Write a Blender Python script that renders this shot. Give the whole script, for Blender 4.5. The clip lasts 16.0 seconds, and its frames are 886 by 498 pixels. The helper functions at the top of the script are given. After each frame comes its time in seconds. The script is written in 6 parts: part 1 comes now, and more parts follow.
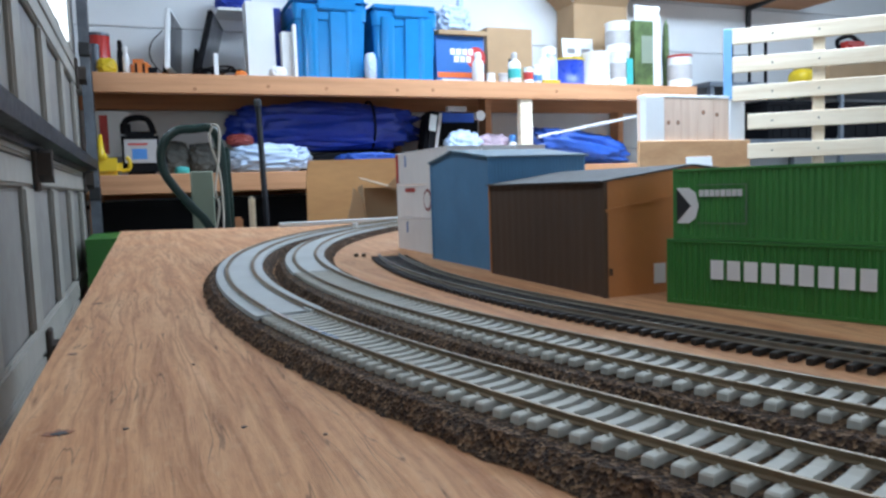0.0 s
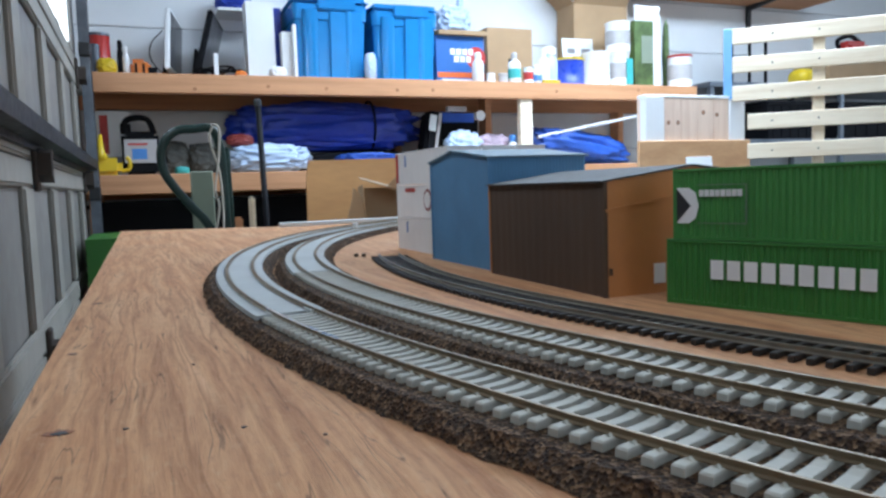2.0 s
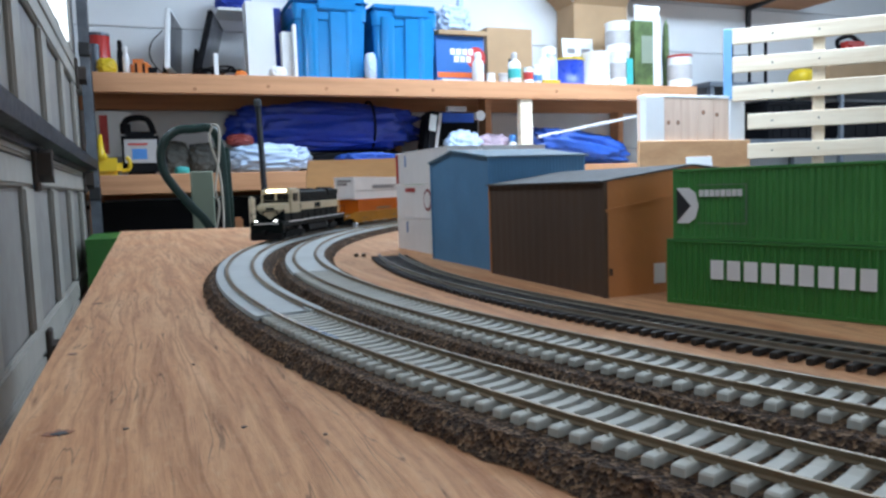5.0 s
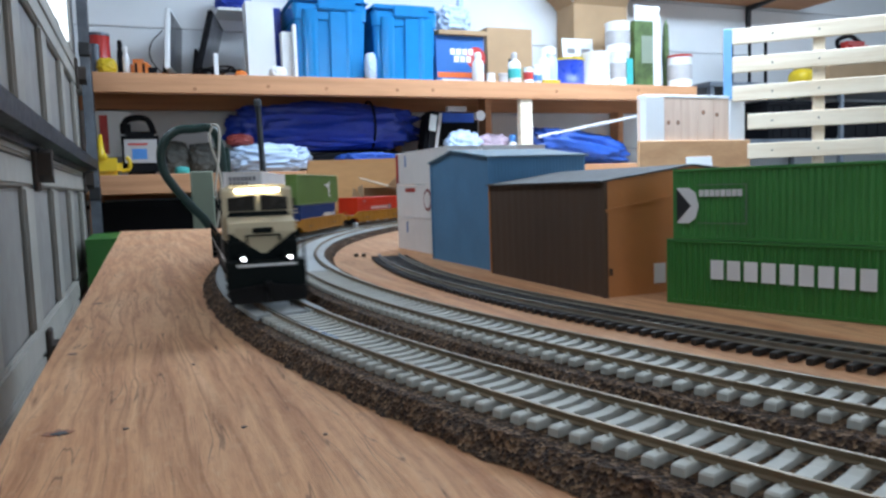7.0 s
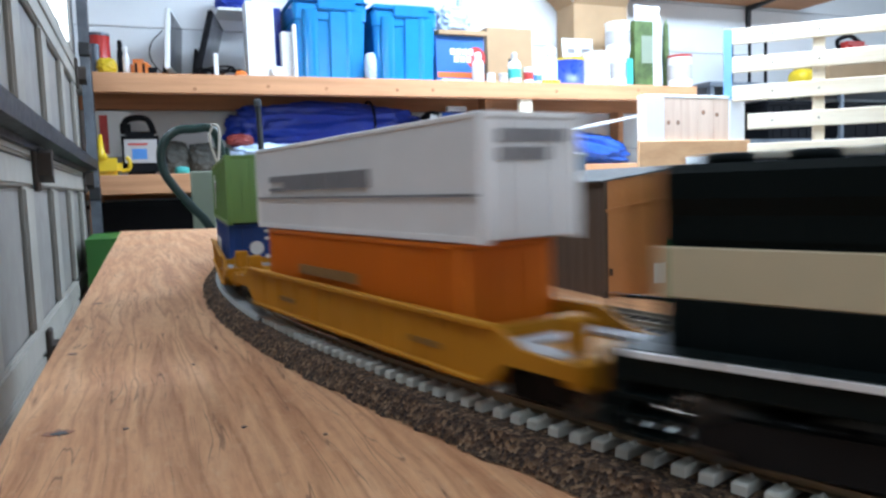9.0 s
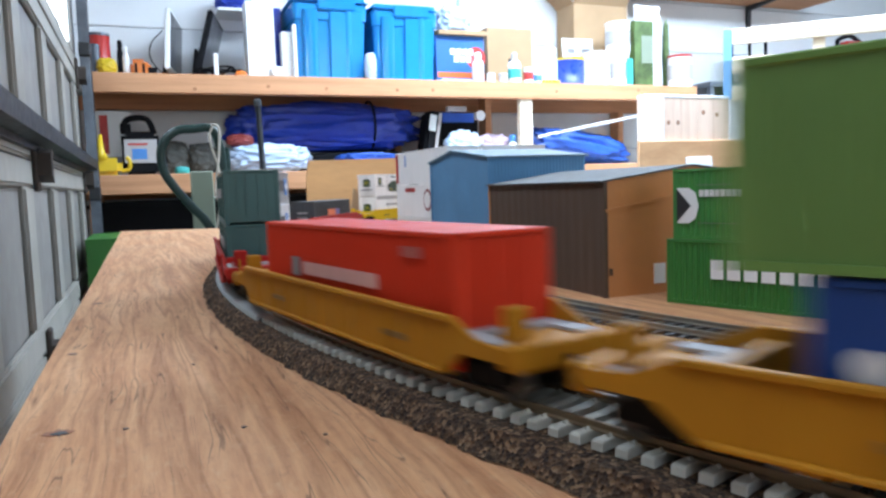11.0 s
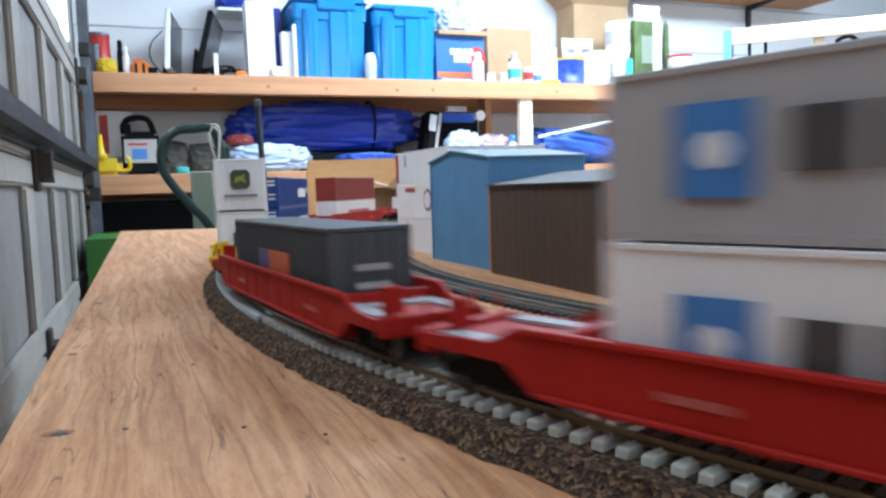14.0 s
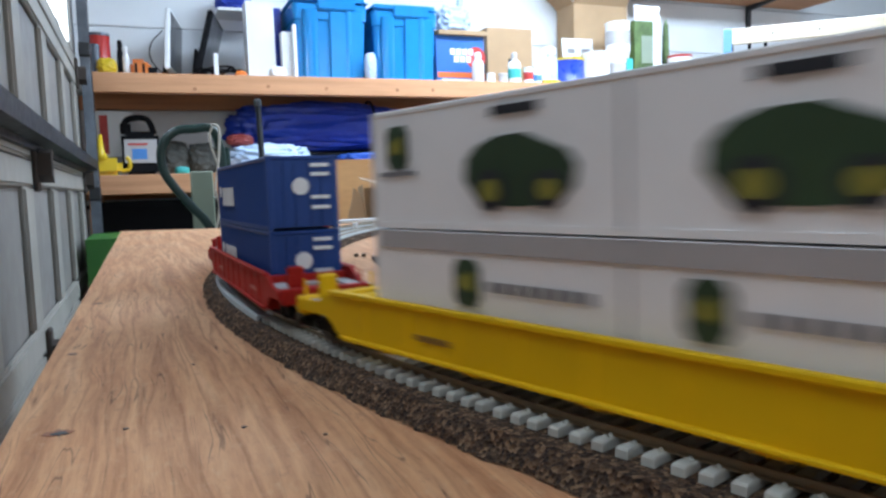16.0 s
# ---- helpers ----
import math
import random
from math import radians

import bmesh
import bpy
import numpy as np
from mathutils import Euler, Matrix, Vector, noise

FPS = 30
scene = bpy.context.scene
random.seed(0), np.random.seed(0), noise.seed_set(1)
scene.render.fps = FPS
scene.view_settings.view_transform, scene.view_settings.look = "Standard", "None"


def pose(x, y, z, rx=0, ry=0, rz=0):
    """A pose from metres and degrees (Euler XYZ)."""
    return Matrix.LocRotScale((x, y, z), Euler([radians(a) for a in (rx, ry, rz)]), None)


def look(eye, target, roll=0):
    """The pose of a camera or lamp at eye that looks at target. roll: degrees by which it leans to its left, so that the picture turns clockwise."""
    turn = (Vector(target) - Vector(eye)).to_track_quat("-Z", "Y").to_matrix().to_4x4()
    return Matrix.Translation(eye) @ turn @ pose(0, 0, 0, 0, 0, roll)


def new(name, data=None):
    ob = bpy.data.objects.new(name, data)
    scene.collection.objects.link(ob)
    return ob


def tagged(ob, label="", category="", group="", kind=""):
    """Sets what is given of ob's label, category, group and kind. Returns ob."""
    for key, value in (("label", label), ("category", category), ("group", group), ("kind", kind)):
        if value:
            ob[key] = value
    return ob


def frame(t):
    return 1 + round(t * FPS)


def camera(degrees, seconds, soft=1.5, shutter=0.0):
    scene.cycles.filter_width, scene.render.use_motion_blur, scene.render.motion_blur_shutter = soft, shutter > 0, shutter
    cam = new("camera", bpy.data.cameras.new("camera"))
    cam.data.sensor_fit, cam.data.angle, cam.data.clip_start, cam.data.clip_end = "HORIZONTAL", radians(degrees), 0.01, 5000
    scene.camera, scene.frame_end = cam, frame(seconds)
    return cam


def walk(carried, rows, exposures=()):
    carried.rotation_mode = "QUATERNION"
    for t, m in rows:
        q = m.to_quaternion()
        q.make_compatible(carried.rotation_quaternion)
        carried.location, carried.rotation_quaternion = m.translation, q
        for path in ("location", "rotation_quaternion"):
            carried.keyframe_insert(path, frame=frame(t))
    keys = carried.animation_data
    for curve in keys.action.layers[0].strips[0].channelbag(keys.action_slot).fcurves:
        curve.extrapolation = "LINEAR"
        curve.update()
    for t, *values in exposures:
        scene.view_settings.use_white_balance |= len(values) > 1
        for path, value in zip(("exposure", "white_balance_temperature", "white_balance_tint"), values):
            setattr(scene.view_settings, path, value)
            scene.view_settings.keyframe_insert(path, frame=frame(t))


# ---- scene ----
cam = camera(62.2, 16.0, soft=2.6, shutter=0.9)
EYE = (0.0, 0.0, 0.058)
VIEW = look(EYE, (EYE[0] + 0.37521, EYE[1] + 0.92304, EYE[2] - 0.08502), roll=-1.95)
walk(cam, [(0.0, VIEW), (16.0, VIEW)],
     exposures=((0.0, -0.17), (7.7, -0.17), (8.5, 0.20), (9.1, 0.40), (11.3, 0.53), (12.5, 0.58), (13.4, 0.54), (14.0, 0.44), (15.2, 0.48), (16.0, 0.16)))

# ---- light ----
world = bpy.data.worlds.new("world")
scene.world = world
world.use_nodes = True
_n = world.node_tree.nodes
_sky = _n.new("ShaderNodeTexSky")
_sky.sky_type = "NISHITA"
_sky.sun_disc = False
_sky.sun_elevation = radians(48)
_sky.sun_rotation = radians(160)
world.node_tree.links.new(_sky.outputs[0], _n["Background"].inputs[0])
_n["Background"].inputs[1].default_value = 0.12


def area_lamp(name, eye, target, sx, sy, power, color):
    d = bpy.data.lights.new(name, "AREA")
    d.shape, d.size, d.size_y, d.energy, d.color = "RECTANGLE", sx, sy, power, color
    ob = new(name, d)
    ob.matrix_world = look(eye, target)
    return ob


# daylight lamps: door's panes, plus assumed skylight, side window and doorway behind the camera
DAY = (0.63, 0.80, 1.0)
# invented skylight lamp, brightens the back more than the table
area_lamp("added_skylight_fill", (2.1, 2.34, 1.66), (2.1, 2.44, 0.0), 2.6, 0.62, 140, DAY)
# fill lamp in an assumed doorway, brightens faces turned towards the camera
area_lamp("assumed_doorway_fill", (1.35, -2.42, 0.55), (1.1, 2.0, 0.05), 2.2, 1.4, 13, DAY)
# fill lamp for an assumed window on the right, brightens the back
area_lamp("assumed_window_fill", (5.52, 1.6, 0.95), (2.0, 2.2, 0.2), 1.7, 0.9, 13, DAY)
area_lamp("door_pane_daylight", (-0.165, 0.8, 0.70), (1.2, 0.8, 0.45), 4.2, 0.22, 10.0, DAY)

# ---- materials ----


def nodes_of(name):
    m = bpy.data.materials.new(name)
    m.use_nodes = True
    t = m.node_tree
    return m, t, t.nodes["Principled BSDF"]


def mixed(t, fac, a, b, mode="MIX"):
    n = t.nodes.new("ShaderNodeMix")
    n.data_type, n.blend_type = "RGBA", mode
    for sock, v in ((n.inputs[0], fac), (n.inputs[6], a), (n.inputs[7], b)):
        if isinstance(v, (int, float)):
            sock.default_value = v
        elif isinstance(v, tuple):
            sock.default_value = (*v, 1.0)[:4]
        else:
            t.links.new(v, sock)
    return n.outputs[2]


def noise_of(t, scale, detail=4.0, stretch=(1, 1, 1), turn=0.0, rough=0.55):
    c = t.nodes.new("ShaderNodeTexCoord")
    mp = t.nodes.new("ShaderNodeMapping")
    mp.inputs["Scale"].default_value = stretch
    mp.inputs["Rotation"].default_value = (0, 0, turn)
    n = t.nodes.new("ShaderNodeTexNoise")
    n.inputs["Scale"].default_value, n.inputs["Detail"].default_value = scale, detail
    n.inputs["Roughness"].default_value = rough
    t.links.new(c.outputs["Object"], mp.inputs[0])
    t.links.new(mp.outputs[0], n.inputs[0])
    return n.outputs[0]


def ramp_of(t, fac, stops):
    r = t.nodes.new("ShaderNodeValToRGB")
    while len(r.color_ramp.elements) < len(stops):
        r.color_ramp.elements.new(0.5)
    for e, (p, c) in zip(r.color_ramp.elements, stops):
        e.position, e.color = p, (*((c,) * 3 if isinstance(c, (int, float)) else c), 1.0)
    t.links.new(fac, r.inputs[0])
    return r.outputs[0]


def bump_of(t, bsdf, height, strength, distance):
    b = t.nodes.new("ShaderNodeBump")
    b.inputs["Strength"].default_value, b.inputs["Distance"].default_value = strength, distance
    t.links.new(height, b.inputs["Height"])
    t.links.new(b.outputs[0], bsdf.inputs["Normal"])


def paint(name, color, rough=0.5, metal=0.0, scale=40.0, vary=0.18, bump=0.15, depth=0.002, stretch=(1, 1, 1), spec=0.5):
    """A worn surface: coarse stains and fine grain round one base colour."""
    m, t, b = nodes_of(name)
    big = noise_of(t, scale * 0.15, 3, stretch)
    fine = noise_of(t, scale, 5, stretch)
    dark = tuple(c * (1 - vary * 1.6) for c in color)
    lite = tuple(min(1.0, c * (1 + vary)) for c in color)
    c = mixed(t, ramp_of(t, big, ((0.3, 0.0), (0.7, 1.0))), dark, lite)
    c = mixed(t, 0.45, c, mixed(t, fine, dark, lite))
    info = t.nodes.new("ShaderNodeObjectInfo")
    hsv = t.nodes.new("ShaderNodeHueSaturation")
    mr = t.nodes.new("ShaderNodeMapRange")
    mr.inputs["To Min"].default_value, mr.inputs["To Max"].default_value = 0.93, 1.07
    t.links.new(info.outputs["Random"], mr.inputs[0])
    t.links.new(mr.outputs[0], hsv.inputs["Value"])
    t.links.new(c, hsv.inputs["Color"])
    t.links.new(hsv.outputs[0], b.inputs["Base Color"])
    rr = ramp_of(t, fine, ((0.25, max(0.03, rough - 0.1)), (0.8, min(1.0, rough + 0.12))))
    t.links.new(rr, b.inputs["Roughness"])
    b.inputs["Metallic"].default_value = metal
    b.inputs["Specular IOR Level"].default_value = spec
    if bump:
        bump_of(t, b, fine, bump, depth)
    return m


def wood(name, light, dark, grain=14.0, stretch=(1, 0.08, 1), turn=0.0, rough=0.6, contrast=1.0, knots=True, scale=1.0):
    m, t, b = nodes_of(name)
    a = noise_of(t, grain * scale, 6, stretch, turn, 0.65)
    fine = noise_of(t, grain * 7 * scale, 4, stretch, turn, 0.7)
    big = noise_of(t, 2.2 * scale, 2, (1, 0.5, 1), turn)
    mid = tuple((x + y) / 2 for x, y in zip(light, dark))
    c = ramp_of(t, a, ((0.36, dark), (0.46, mid), (0.54, light), (0.66, tuple(min(1, v * 1.12) for v in light))))
    c = mixed(t, 0.35 * contrast, c, ramp_of(t, fine, ((0.35, dark), (0.6, light))))
    c = mixed(t, 0.3, c, ramp_of(t, big, ((0.35, mid), (0.65, light))))
    t.links.new(c, b.inputs["Base Color"])
    t.links.new(ramp_of(t, fine, ((0.3, rough - 0.08), (0.7, rough + 0.12))), b.inputs["Roughness"])
    bump_of(t, b, fine, 0.25, 0.0012)
    return m


def plywood_top():
    """Rough fir sheet: long wavering dark grain lines, soft bands, short checks, scuffs and yellowed patches."""
    m, t, b = nodes_of("fir_plywood")
    c = t.nodes.new("ShaderNodeTexCoord")
    sway = t.nodes.new("ShaderNodeMapping")
    sway.inputs["Scale"].default_value = (22.0, 9.0, 1.0)
    wob = t.nodes.new("ShaderNodeTexNoise")
    wob.inputs["Scale"].default_value, wob.inputs["Detail"].default_value = 1.0, 2.5
    t.links.new(c.outputs["Object"], sway.inputs[0])
    t.links.new(sway.outputs[0], wob.inputs[0])
    shift = t.nodes.new("ShaderNodeVectorMath")
    shift.operation = "MULTIPLY_ADD"
    shift.inputs[1].default_value = (0.012, 0.0, 0.0)
    t.links.new(wob.outputs["Color"], shift.inputs[0])
    t.links.new(c.outputs["Object"], shift.inputs[2])

    def along(scale, stretch, detail, rough, bend=0.0):
        mp = t.nodes.new("ShaderNodeMapping")
        mp.inputs["Scale"].default_value = (1.0, stretch, 1.0)
        n = t.nodes.new("ShaderNodeTexNoise")
        n.inputs["Scale"].default_value, n.inputs["Detail"].default_value = scale, detail
        n.inputs["Roughness"].default_value, n.inputs["Distortion"].default_value = rough, bend
        t.links.new(shift.outputs[0], mp.inputs[0])
        t.links.new(mp.outputs[0], n.inputs[0])
        return n.outputs[0]
    figure = along(120, 0.05, 3, 0.5, 0.2)
    lines = along(75, 0.035, 2, 0.45)
    checks = along(170, 0.045, 2, 0.5)
    fine = along(800, 0.08, 4, 0.7)
    patch = noise_of(t, 34.0, 3, (1, 0.45, 1))
    tone = noise_of(t, 7.0, 3, (1, 0.6, 1))
    scuff = noise_of(t, 260.0, 6, (1, 0.5, 1), 0.0, 0.75)
    base = ramp_of(t, figure, ((0.32, (0.49, 0.212, 0.100)), (0.45, (0.62, 0.290, 0.140)), (0.56, (0.71, 0.362, 0.182)), (0.70, (0.77, 0.435, 0.240))))
    base = mixed(t, ramp_of(t, tone, ((0.42, 0.0), (0.62, 0.40))), base, (0.70, 0.44, 0.26))
    rim = ramp_of(t, lines, ((0.36, 0.0), (0.40, 0.55), (0.425, 0.0), (0.465, 0.0), (0.50, 0.75), (0.512, 0.0), (0.575, 0.0), (0.61, 0.6), (0.63, 0.0)))
    rim = mixed(t, ramp_of(t, tone, ((0.38, 0.3), (0.54, 1.0))), (0.0, 0.0, 0.0), rim)
    base = mixed(t, rim, base, (0.34, 0.135, 0.060))
    split = ramp_of(t, checks, ((0.440, 0.0), (0.449, 0.9), (0.458, 0.0), (0.546, 0.0), (0.553, 0.9), (0.560, 0.0)))
    split = mixed(t, ramp_of(t, patch, ((0.48, 0.0), (0.54, 1.0))), (0.0, 0.0, 0.0), split)
    base = mixed(t, split, base, (0.09, 0.038, 0.024))
    base = mixed(t, 0.20, base, ramp_of(t, fine, ((0.36, (0.28, 0.120, 0.050)), (0.58, (0.74, 0.44, 0.23)))))
    base = mixed(t, ramp_of(t, scuff, ((0.54, 0.0), (0.70, 0.5))), base, (0.72, 0.47, 0.29))
    base = mixed(t, ramp_of(t, scuff, ((0.32, 0.45), (0.43, 0.0))), base, (0.32, 0.145, 0.070))
    t.links.new(base, b.inputs["Base Color"])
    t.links.new(ramp_of(t, scuff, ((0.3, 0.62), (0.7, 0.8))), b.inputs["Roughness"])
    b.inputs["Specular IOR Level"].default_value = 0.18
    bump_of(t, b, mixed(t, 0.5, checks, fine), 0.5, 0.0012)
    return m


def cork_stuff():
    m, t, b = nodes_of("cork_granules")
    c = t.nodes.new("ShaderNodeTexCoord")
    v = t.nodes.new("ShaderNodeTexVoronoi")
    v.inputs["Scale"].default_value = 1050
    t.links.new(c.outputs["Object"], v.inputs[0])
    sep = t.nodes.new("ShaderNodeSeparateColor")
    t.links.new(v.outputs["Color"], sep.inputs[0])
    big = noise_of(t, 260, 4)
    col = ramp_of(t, sep.outputs[0], ((0.0, (0.018, 0.009, 0.006)), (0.40, (0.070, 0.036, 0.020)), (0.70, (0.165, 0.090, 0.046)), (0.92, (0.33, 0.205, 0.115))))
    col = mixed(t, ramp_of(t, big, ((0.38, 0.6), (0.6, 0.0))), col, (0.05, 0.03, 0.018))
    t.links.new(col, b.inputs["Base Color"])
    b.inputs["Roughness"].default_value = 0.9
    bump_of(t, b, v.outputs["Distance"], 0.9, 0.0012)
    return m


def glow(name, color, strength):
    m, t, b = nodes_of(name)
    b.inputs["Base Color"].default_value = (*color, 1)
    b.inputs["Emission Color"].default_value = (*color, 1)
    b.inputs["Emission Strength"].default_value = strength
    return m


def glass(name, color=(0.9, 0.95, 1.0), rough=0.03):
    m, t, b = nodes_of(name)
    b.inputs["Base Color"].default_value = (*color, 1)
    b.inputs["Transmission Weight"].default_value = 1.0
    b.inputs["Roughness"].default_value = rough
    return m


M = {
    "ply": plywood_top(),
    "ply_edge": wood("plywood_edge", (0.62, 0.43, 0.26), (0.34, 0.2, 0.1), 40, (0.1, 0.1, 1)),
    "cork": cork_stuff(),
    "tie": paint("concrete_tie", (0.56, 0.55, 0.49), 0.75, scale=500, vary=0.12, bump=0.25, depth=0.0004),
    "slab": paint("concrete_slab", (0.49, 0.515, 0.51), 0.7, scale=160, vary=0.12, bump=0.2, depth=0.0004),
    "rail": paint("nickel_rail", (0.25, 0.185, 0.115), 0.45, 0.5, 300, 0.2, 0.1, 0.0003),
    "rail_dark": paint("steel_rail", (0.30, 0.27, 0.22), 0.42, 0.6, 300, 0.2, 0.1, 0.0003),
    "bright_rail": paint("bright_nickel", (0.90, 0.90, 0.88), 0.22, 1.0, 300, 0.08, 0),
    "tie_black": paint("black_tie", (0.024, 0.019, 0.017), 0.65, scale=400, vary=0.25, bump=0.2, depth=0.0004),
    "blue_wall": paint("blue_styrene", (0.085, 0.235, 0.42), 0.65, scale=300, vary=0.1, bump=0.12, depth=0.0004),
    "blue_roof": paint("blue_grey_roof", (0.14, 0.24, 0.32), 0.6, scale=300, vary=0.1),
    "brown_wall": paint("brown_styrene", (0.085, 0.048, 0.028), 0.7, scale=200, vary=0.2, stretch=(1, 1, 0.2)),
    "tan_wall": paint("tan_styrene", (0.52, 0.205, 0.064), 0.65, scale=180, vary=0.12),
    "grey_roof": paint("grey_roof", (0.105, 0.105, 0.105), 0.7, scale=200, vary=0.12),
    "green_box": paint("green_plastic", (0.035, 0.185, 0.035), 0.42, scale=250, vary=0.12, bump=0.08, depth=0.0003),
    "green_box2": paint("leaf_green_plastic", (0.05, 0.225, 0.05), 0.42, scale=250, vary=0.12, bump=0.08, depth=0.0003),
    "white_box": paint("white_plastic", (0.85, 0.83, 0.82), 0.5, scale=200, vary=0.06, bump=0.05, depth=0.0003),
    "white_mark": paint("white_print", (0.80, 0.80, 0.80), 0.5, scale=200, vary=0.05, bump=0),
    "black_mark": paint("black_print", (0.025, 0.025, 0.03), 0.5, scale=200, vary=0.1, bump=0),
    "grey_mark": paint("grey_print", (0.23, 0.22, 0.23), 0.5, scale=200, vary=0.1, bump=0),
    "charcoal_mark": paint("charcoal_print", (0.085, 0.075, 0.072), 0.5, scale=200, vary=0.3, bump=0),
    "pink_mark": paint("worn_white_print", (0.74, 0.42, 0.38), 0.5, scale=200, vary=0.15, bump=0),
    "red_mark": paint("red_print", (0.5, 0.04, 0.035), 0.5, scale=200, vary=0.1, bump=0),
    "blue_mark": paint("blue_print", (0.06, 0.22, 0.55), 0.5, scale=200, vary=0.1, bump=0),
    "purple_mark": paint("purple_print", (0.10, 0.07, 0.22), 0.5, scale=200, vary=0.1, bump=0),
    "orange_mark": paint("orange_print", (0.65, 0.13, 0.03), 0.5, scale=200, vary=0.1, bump=0),
    "faint_mark": paint("faded_pink_print", (0.52, 0.13, 0.11), 0.5, scale=200, vary=0.1, bump=0),
    "brown_mark": paint("faded_brown_print", (0.25, 0.13, 0.03), 0.5, scale=200, vary=0.1, bump=0),
    "deer_mark": paint("dark_green_print", (0.03, 0.06, 0.025), 0.5, scale=250, vary=0.3, bump=0),
    "yellow_mark": paint("yellow_print", (0.30, 0.27, 0.035), 0.5, scale=250, vary=0.2, bump=0),
    "orange_box": paint("orange_plastic", (0.62, 0.145, 0.008), 0.5, spec=0.2, scale=200, vary=0.1, bump=0.05, depth=0.0003),
    "lime_box": paint("light_green_plastic", (0.14, 0.26, 0.06), 0.45, scale=200, vary=0.1, bump=0.05, depth=0.0003),
    "blue_box": paint("blue_plastic", (0.018, 0.06, 0.24), 0.45, spec=0.25, scale=200, vary=0.12, bump=0.05, depth=0.0003),
    "red_box": paint("bright_red_plastic", (0.68, 0.046, 0.016), 0.5, spec=0.15, scale=200, vary=0.08, bump=0.05, depth=0.0003),
    "teal_box": paint("dark_teal_plastic", (0.042, 0.105, 0.095), 0.45, scale=200, vary=0.12, bump=0.05, depth=0.0003),
    "grey_box": paint("light_grey_plastic", (0.43, 0.405, 0.40), 0.5, scale=200, vary=0.08, bump=0.05, depth=0.0003),
    "slate_box": paint("dark_slate_plastic", (0.082, 0.086, 0.090), 0.5, spec=0.2, scale=200, vary=0.12, bump=0.05, depth=0.0003),
    "maroon_box": paint("maroon_plastic", (0.26, 0.035, 0.03), 0.45, scale=200, vary=0.12, bump=0.05, depth=0.0003),
    "well_amber": paint("amber_car_paint", (0.48, 0.205, 0.014), 0.6, spec=0.15, scale=250, vary=0.14, bump=0.06, depth=0.0003),
    "well_yellow": paint("yellow_car_paint", (0.82, 0.50, 0.006), 0.6, spec=0.15, scale=250, vary=0.08, bump=0.06, depth=0.0003),
    "well_red": paint("red_car_paint", (0.42, 0.020, 0.014), 0.6, spec=0.15, scale=250, vary=0.14, bump=0.06, depth=0.0003),
    "grating": paint("pale_grating", (0.42, 0.42, 0.44), 0.75, 0.0, 400, 0.12, 0.2, 0.0003),
    "truck": paint("black_underframe", (0.012, 0.011, 0.011), 0.7, spec=0.12, scale=300, vary=0.25, bump=0.1, depth=0.0003),
    "wheel": paint("dark_wheel_steel", (0.15, 0.14, 0.13), 0.4, 0.7, 300, 0.2),
    "loco_green": paint("dark_green_enamel", (0.005, 0.008, 0.008), 0.5, spec=0.08, scale=200, vary=0.15, bump=0.03, depth=0.0002),
    "loco_cream": paint("cream_enamel", (0.56, 0.47, 0.31), 0.5, spec=0.3, scale=200, vary=0.07, bump=0.03, depth=0.0002),
    "loco_white": paint("white_enamel", (0.75, 0.75, 0.74), 0.45, scale=200, vary=0.06, bump=0),
    "dark_glass": paint("smoked_glazing", (0.022, 0.020, 0.017), 0.25, spec=0.15, scale=200, vary=0.1, bump=0),
    "headlight": glow("headlight_glow", (1.0, 0.93, 0.72), 12),
    "ditch_light": glow("ditch_light_glow", (0.92, 0.96, 1.0), 12),
}

# ---- helpers for meshes ----


def box(bm, x0, x1, y0, y1, z0, z1, bevel=0.0, m=None):
    r = bmesh.ops.create_cube(bm, size=1.0)["verts"]
    for v in r:
        v.co = Vector(((x0 + x1) / 2 + v.co.x * (x1 - x0), (y0 + y1) / 2 + v.co.y * (y1 - y0), (z0 + z1) / 2 + v.co.z * (z1 - z0)))
    if bevel:
        es = list({e for v in r for e in v.link_edges})
        out = bmesh.ops.bevel(bm, geom=es, offset=bevel, segments=2 if bevel > 0.004 else 1, affect="EDGES", clamp_overlap=True)
        r = list({v for v in out["verts"]} | {v for v in r if v.is_valid})
    if m is not None:
        for v in r:
            v.co = m @ v.co
    return r


def slab(x0, x1, y0, y1, z0, z1, bevel=0.0):
    bm = bmesh.new()
    box(bm, x0, x1, y0, y1, z0, z1, bevel)
    return bm


def prism(points, y0, y1, axis="Y"):
    """A closed outline in two axes, drawn out along the third."""
    bm = bmesh.new()

    def at(p, w):
        return {"Y": (p[0], w, p[1]), "X": (w, p[0], p[1]), "Z": (p[0], p[1], w)}[axis]
    a = [bm.verts.new(at(p, y0)) for p in points]
    b = [bm.verts.new(at(p, y1)) for p in points]
    n = len(points)
    bm.faces.new(a)
    bm.faces.new(b[::-1])
    for i in range(n):
        bm.faces.new((a[i], b[i], b[(i + 1) % n], a[(i + 1) % n]))
    bmesh.ops.recalc_face_normals(bm, faces=bm.faces)
    return bm


